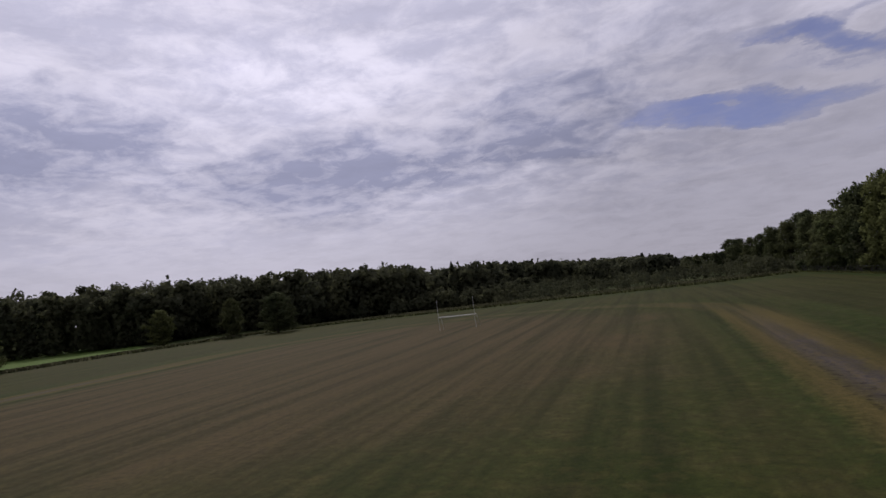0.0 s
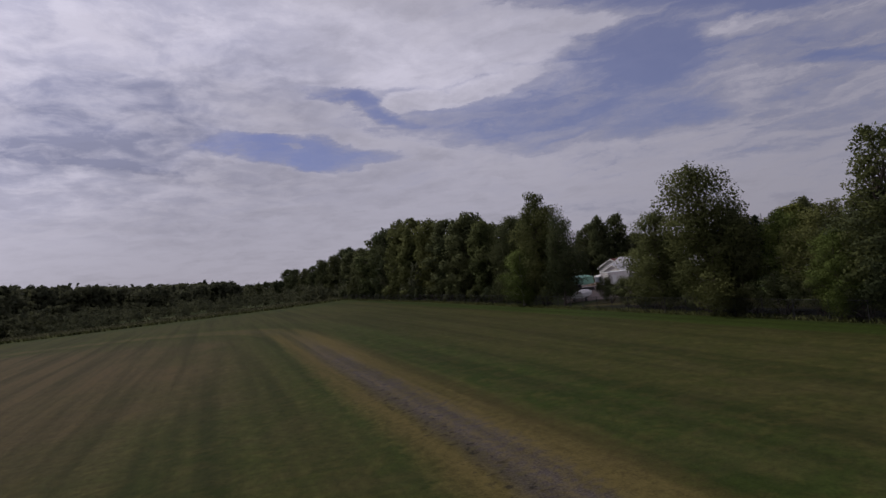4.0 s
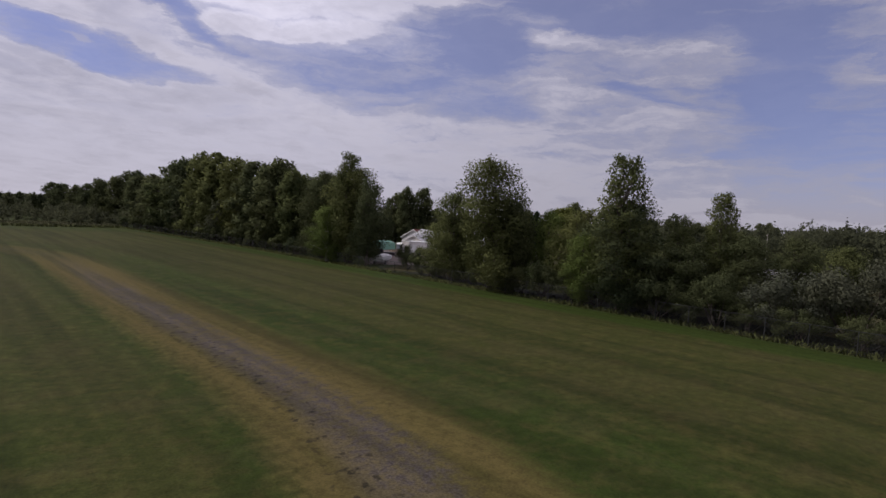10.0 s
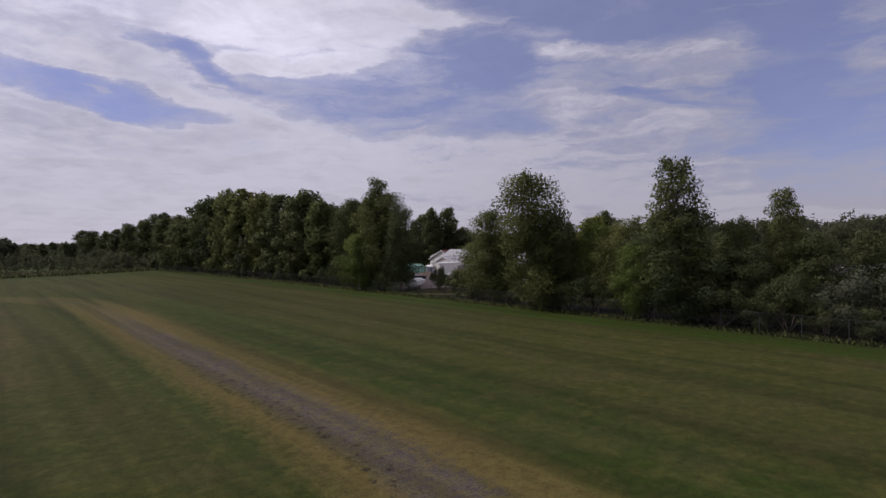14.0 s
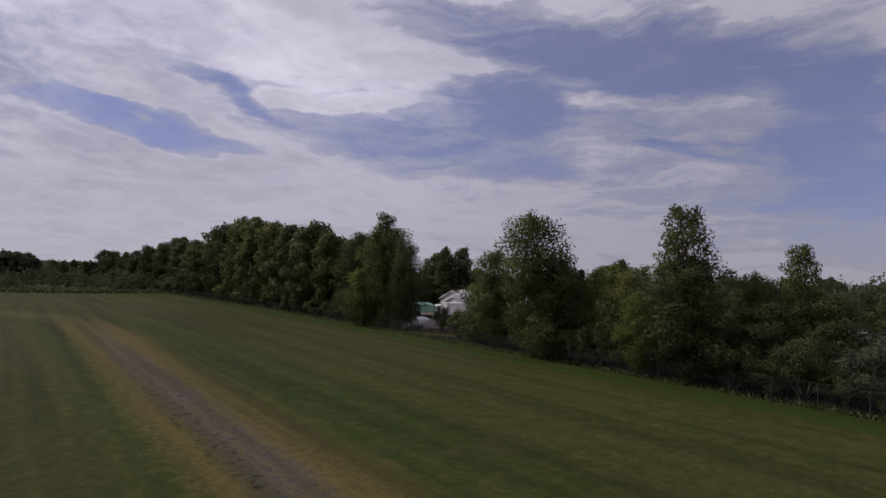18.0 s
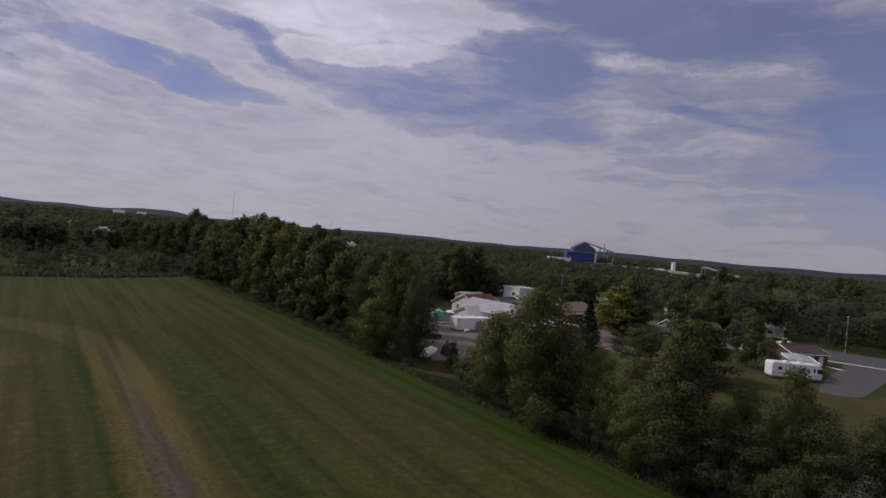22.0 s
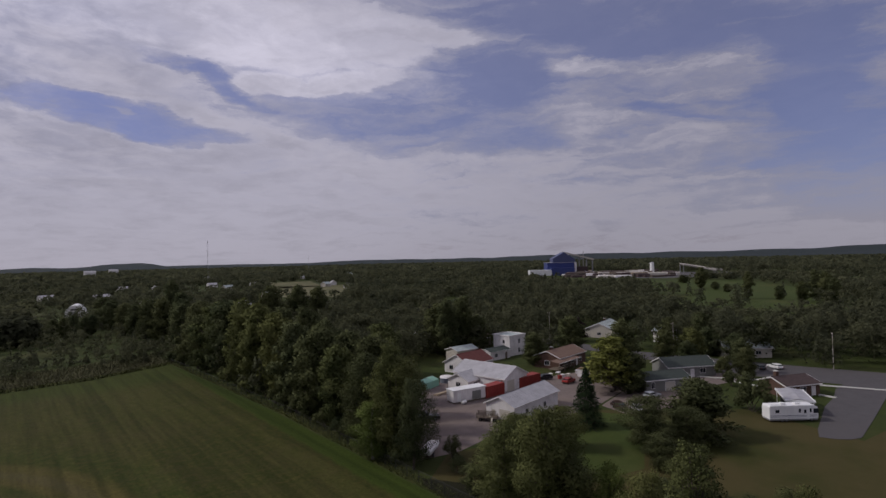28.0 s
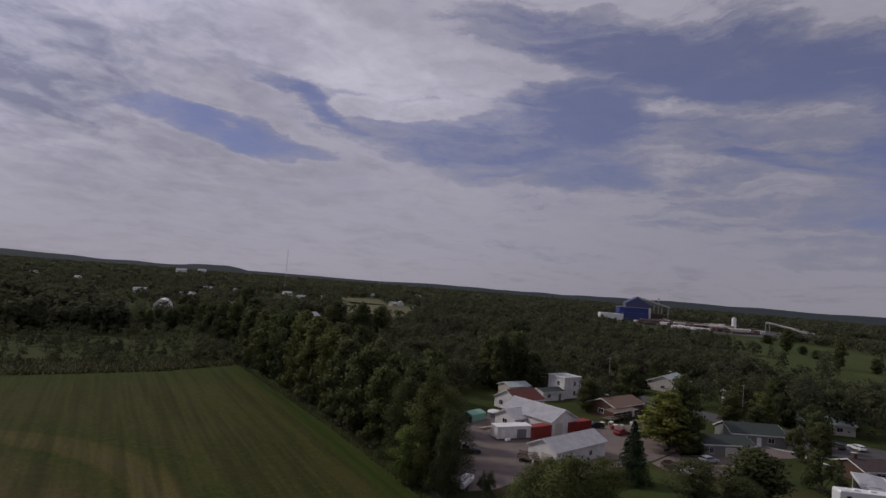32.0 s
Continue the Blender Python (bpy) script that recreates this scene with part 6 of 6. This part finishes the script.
    part("roof", extruded([(-1.4, 2.60), (1.5, 3.02), (1.5, 3.12), (-1.4, 2.72)], "X", -6.1, 6.1), "roof_brown", porch)
    part("fascia", boxed(-6.1, 6.1, -1.44, -1.40, 2.52, 2.74), "white", porch)
    sh = empty("garden_shed", pose(119.6, 97.4, 0, 0, 0, 12), "small white garden shed with a flat roof", "shed")
    part("wall", boxed(-1.1, 1.1, -0.9, 0.9, 0, 2.1), "white", sh)
    part("roof", boxed(-1.25, 1.25, -1.05, 1.05, 2.1, 2.22), "roof_brown", sh)
    part("door", boxed(-0.4, 0.4, -0.93, -0.89, 0.02, 1.9), "cream", sh)
    for k, (x, y) in enumerate(((113.4, 103.6), (116.6, 103.2), (110.4, 104.6))):
        w = empty("garden_table", pose(x, y, 0, 0, 0, 25 * k), "white garden table before the brown house", "table", "tables before the house")
        part("tabletop", boxed(-0.9, 0.9, -0.5, 0.5, 0.70, 0.75, bevel=0.01), "white", w)
        for sx in (-0.8, 0.8):
            for sy in (-0.4, 0.4):
                part("leg", boxed(sx - 0.03, sx + 0.03, sy - 0.03, sy + 0.03, 0, 0.70), "white", w)
    # deck before the brown house
    d = empty("deck", pose(122.0, 106.6, 0, 0, 0, 9), "weathered wooden deck with a railing before the brown house", "deck")
    for k in range(14):
        part("plank", boxed(-4.2 + 0.6 * k, -4.2 + 0.6 * k + 0.56, -1.6, 1.6, 0.72, 0.78), "wood", d)
    for q in (-4.1, -2.0, 0.0, 2.0, 4.1):
        part("post", boxed(q - 0.06, q + 0.06, -1.62, -1.5, 0, 1.7), "wood", d)
    part("rail", boxed(-4.2, 4.2, -1.62, -1.5, 1.62, 1.72), "cream", d)
    part("rail", boxed(-4.2, 4.2, -1.6, -1.52, 1.15, 1.22), "cream", d)
    for k, (x, y, c) in enumerate(((114.6, 100.0, "white"), (116.2, 99.4, "cream"), (121.5, 100.6, "white"), (112.9, 99.6, "red"))):
        b = empty("garden_box", pose(x, y, 0, 0, 0, 20 * k), "pale household box standing before the brown house", "box", "boxes before the house")
        part("body", boxed(-0.6, 0.6, -0.4, 0.4, 0, 0.9, bevel=0.03), c, b)
        part("lid", boxed(-0.64, 0.64, -0.44, 0.44, 0.9, 0.97), c, b)


yard_clutter()


# ---- far buildings ----
def industrial_building():
    b = empty("industrial_building", pose(-204, -32, 0, 0, 0, 8), "long blue-grey metal industrial building", "building")
    part("wall", boxed(-14, 14, -30, 24, -0.2, 7.2), "slate", b)
    part("roof", extruded([(-14.3, 7.2), (14.3, 7.2), (14.3, 7.5), (0, 8.1), (-14.3, 7.5)], "Y", -30.3, 24.3), "slate", b)
    for k in range(28):
        q = -29 + 1.9 * k
        part("rib", boxed(14.0, 14.09, q, q + 0.12, 0, 7.1), "slate", b)
    for q in (-20, -6, 10):
        part("bay_door", boxed(13.98, 14.05, q - 1.8, q + 1.8, 0, 4.0), "cream", b)
    part("vent", boxed(-1, 1, 15, 17, 8.0, 9.0), "galv", b)


industrial_building()
sheet("paved_yard", [(-190, -50), (-160, -42), (-160, 6), (-188, 8)], 0.04, "asphalt", "paved yard before the industrial building")


def farm_wagon(x, y, turn):
    w = empty("farm_wagon", pose(x, y, 0, 0, 0, turn), "weathered slatted farm wagon parked by the white shed", "wagon")
    part("bed", boxed(-2.2, 2.2, -0.95, 0.95, 0.72, 0.84), "wood", w)
    for s in (-0.95, 0.92):
        for k in range(3):
            part("slat", boxed(-2.2, 2.2, s, s + 0.03, 0.95 + 0.3 * k, 1.10 + 0.3 * k), "wood", w)
        for q in (-2.1, -0.7, 0.7, 2.02):
            part("stake", boxed(q, q + 0.08, s - 0.05, s - 0.002, 0.72, 1.85), "bark", w)
        for q in (-1.4, 1.4):
            wheel = part("wheel", rods(((q, s * 0.8 - 0.09, 0.36), (q, s * 0.8 + 0.09, 0.36), 0.36, 0.36, 16)), "black", w)
            part("hub", rods(((q, s * 0.8 - 0.11, 0.36), (q, s * 0.8 + 0.11, 0.36), 0.13, 0.13, 10)), "steel", wheel)
    for q in (-1.4, 1.4):
        part("axle", rods(((q, -0.8, 0.36), (q, 0.8, 0.36), 0.06)), "steel", w)
        part("spring", boxed(q - 0.25, q + 0.25, -0.5, 0.5, 0.40, 0.72), "steel", w)
    part("drawbar", rods(((2.2, 0, 0.70), (3.6, 0, 0.42), 0.05)), "steel", w)


farm_wagon(73.7, 85.9, -52)


def barns():
    for x, y, w, d, e, r, t in ((-436, 22, 26, 14, 5.5, 9.0, 10), (-424, 48, 16, 12, 4.5, 7.5, 20), (-418, 66, 10, 10, 4.0, 6.5, 30), (-452, -8, 14, 12, 4.5, 7, 0)):
        house("farm building with a pale metal roof across the meadow", x, y, t + 80, w, d, e, r, "X", "brick" if w > 20 else "cream", "galv", (("S", -3, 1.2, 1.5, 1.2), ("S", 3, 1.2, 1.5, 1.2)), (("barn_door", "S", 0, 3.0, 3.0, "wood"),), name="farm_building", category="farm building")


barns()


def dome_store():
    d = empty("storage_dome", pose(36.2, 432.0, 0, 0, 0, -10), "white arched fabric storage hall in a clearing", "hall")
    arc = [(5.8 * math.cos(radians(a)), 7.6 * math.sin(radians(a))) for a in range(0, 181, 12)]
    part("cover", extruded(arc, "Y", -9.0, 9.0), "white_metal", d, "white fabric cover")
    part("end_wall", extruded([(u * 0.93, v * 0.93) for u, v in arc], "Y", -9.12, -9.0), "white", d)
    part("vent", boxed(-2.0, 2.0, -9.3, -9.1, 4.4, 5.3), "black", d)
    part("gate", boxed(-2.2, 2.2, -9.3, -9.1, 0.0, 3.4), "steel", d)


dome_store()
sheet("clearing", [(10, 405), (60, 400), (66, 424), (48, 440), (14, 434)], 0.03, "lush", "grassy clearing round the storage hall")


def sawmill():
    p = empty("mill_building", pose(728, 584, 0, 0, 0, -38), "large blue industrial mill with a sloping conveyor", "mill")
    part("wall", boxed(-34, 10, -14, 14, -0.5, 20), "blue", p)
    part("tower", extruded([(-24, 20), (12, 20), (12, 26), (-6, 37), (-24, 27)], "Y", -12, 12), "mill_blue", p)
    part("low_hall", boxed(-30, 8, -26, -14, -0.5, 12), "blue", p)
    part("roof", boxed(-35, 11, -15, 15, 20, 20.6), "galv", p)
    part("conveyor", extruded([(-6, 36.2), (-6, 38.4), (46, 25.4), (46, 23.2)], "Y", -3, 3), "cream", p)
    for q, z in ((22, 29), (34, 26), (44, 23.4)):
        part("strut", rods(((q, -2, -0.5), (q, -2, z), 0.6), ((q, 2, -0.5), (q, 2, z), 0.6)), "steel", p)
    part("white_hall", boxed(-66, -31, -32, -14, -0.5, 9), "white_metal", p)
    part("dark_hall", boxed(10.1, 34, -8, 8, -0.5, 13), "roof_plum", p)
    part("hoist", boxed(11, 14, -14, -11, -0.5, 21), "white", p)
    part("stack", rods(((30, 4, 0), (30, 4, 38), 0.8, 0.7, 12)), "steel", p)
    rng = np.random.default_rng(21)
    for k in range(170):
        a, far = radians(51.6 + 9.6 * rng.random()), 790 + 175 * rng.random()
        q = empty("timber_stack", pose(far * math.sin(a), far * math.cos(a), 0, 0, 0, -40 + 30 * rng.random()), "long stack of cut timber in the mill yard", "timber", "timber stacks")
        L, H = 4 + 11 * rng.random(), 2.2 + 4.0 * rng.random() ** 1.4
        part("timber_block", extruded([(-3, -0.3), (3, -0.3), (2.4, H * 0.8), (1.3, H), (-1.3, H), (-2.4, H * 0.8)], "X", -L, L), ("bark", "cream", "roof_plum", "wood", "bark", "white", "roof_plum", "tan")[k % 8], q)
    t = empty("silo", pose(797, 470, 0), "tall white silo in the mill yard", "silo")
    part("shell", rods(((0, 0, -0.5), (0, 0, 17), 3.2, 3.2, 16)), "white_metal", t)
    part("cap", rods(((0, 0, 17), (0, 0, 18.6), 3.2, 0.6, 16)), "galv", t)
    for a, b in (((838, 440), (872, 405)), ((850, 452), (900, 408))):
        c = empty("conveyor", pose(0, 0, 0), "long pale inclined conveyor in the mill yard", "conveyor")
        part("belt", rods(((*a, 14), (*b, 3), 1.6, 1.6, 6)), "cream", c)
        part("leg", rods(((*a, -0.5), (*a, 13), 0.7)), "steel", c)
        part("leg", rods(((*b, -0.5), (*b, 3), 0.7)), "steel", c)


sheet("mill_yard", [(640, 455), (660, 372), (830, 340), (910, 400), (850, 530), (730, 565), (670, 520)], 0.05, "asphalt", "bare dark mill yard")
sawmill()


def far_houses():
    for k, (x, y, t) in enumerate(FAR_HOUSES):
        house("small far house with a pale roof among trees", x, y, t, 9 + k % 4 * 1.5, 7, 3.6, 5.8, "X", ("white", "cream", "white")[k % 3], ("galv", "roof_grey", "galv")[k % 3], (("S", -2.5, 1.5, 1.4, 1.2), ("S", 2.5, 1.5, 1.4, 1.2)), ())
    for k, (x, y) in enumerate(((285, 2070), (180, 1700))):
        house("long pale farm building on the far hillside", x, y, 0, 26, 14, 14, 18, "X", "white", "galv", (), (), name="far_building", category="building")


far_houses()


def mast(x, y, h):
    m = empty("radio_mast", pose(x, y, 0), "thin guyed radio mast on the horizon", "mast")
    for a in range(3):
        c = (0.7 * math.cos(a * 2.094), 0.7 * math.sin(a * 2.094))
        part("leg", rods(((*c, -0.5), (*c, h), 0.075)), "steel", m)
    bm = bmesh.new()
    for k in range(int(h / 3)):
        for a in range(3):
            p, q = ((0.7 * math.cos(b * 2.094), 0.7 * math.sin(b * 2.094)) for b in (a, a + 1))
            rod(bm, (*p, 3 * k), (*q, 3 * k + 3), 0.03, sides=4)
    part("lattice", bm, "steel", m)


mast(319, 1147, 78)
mast(700, 1500, 46)
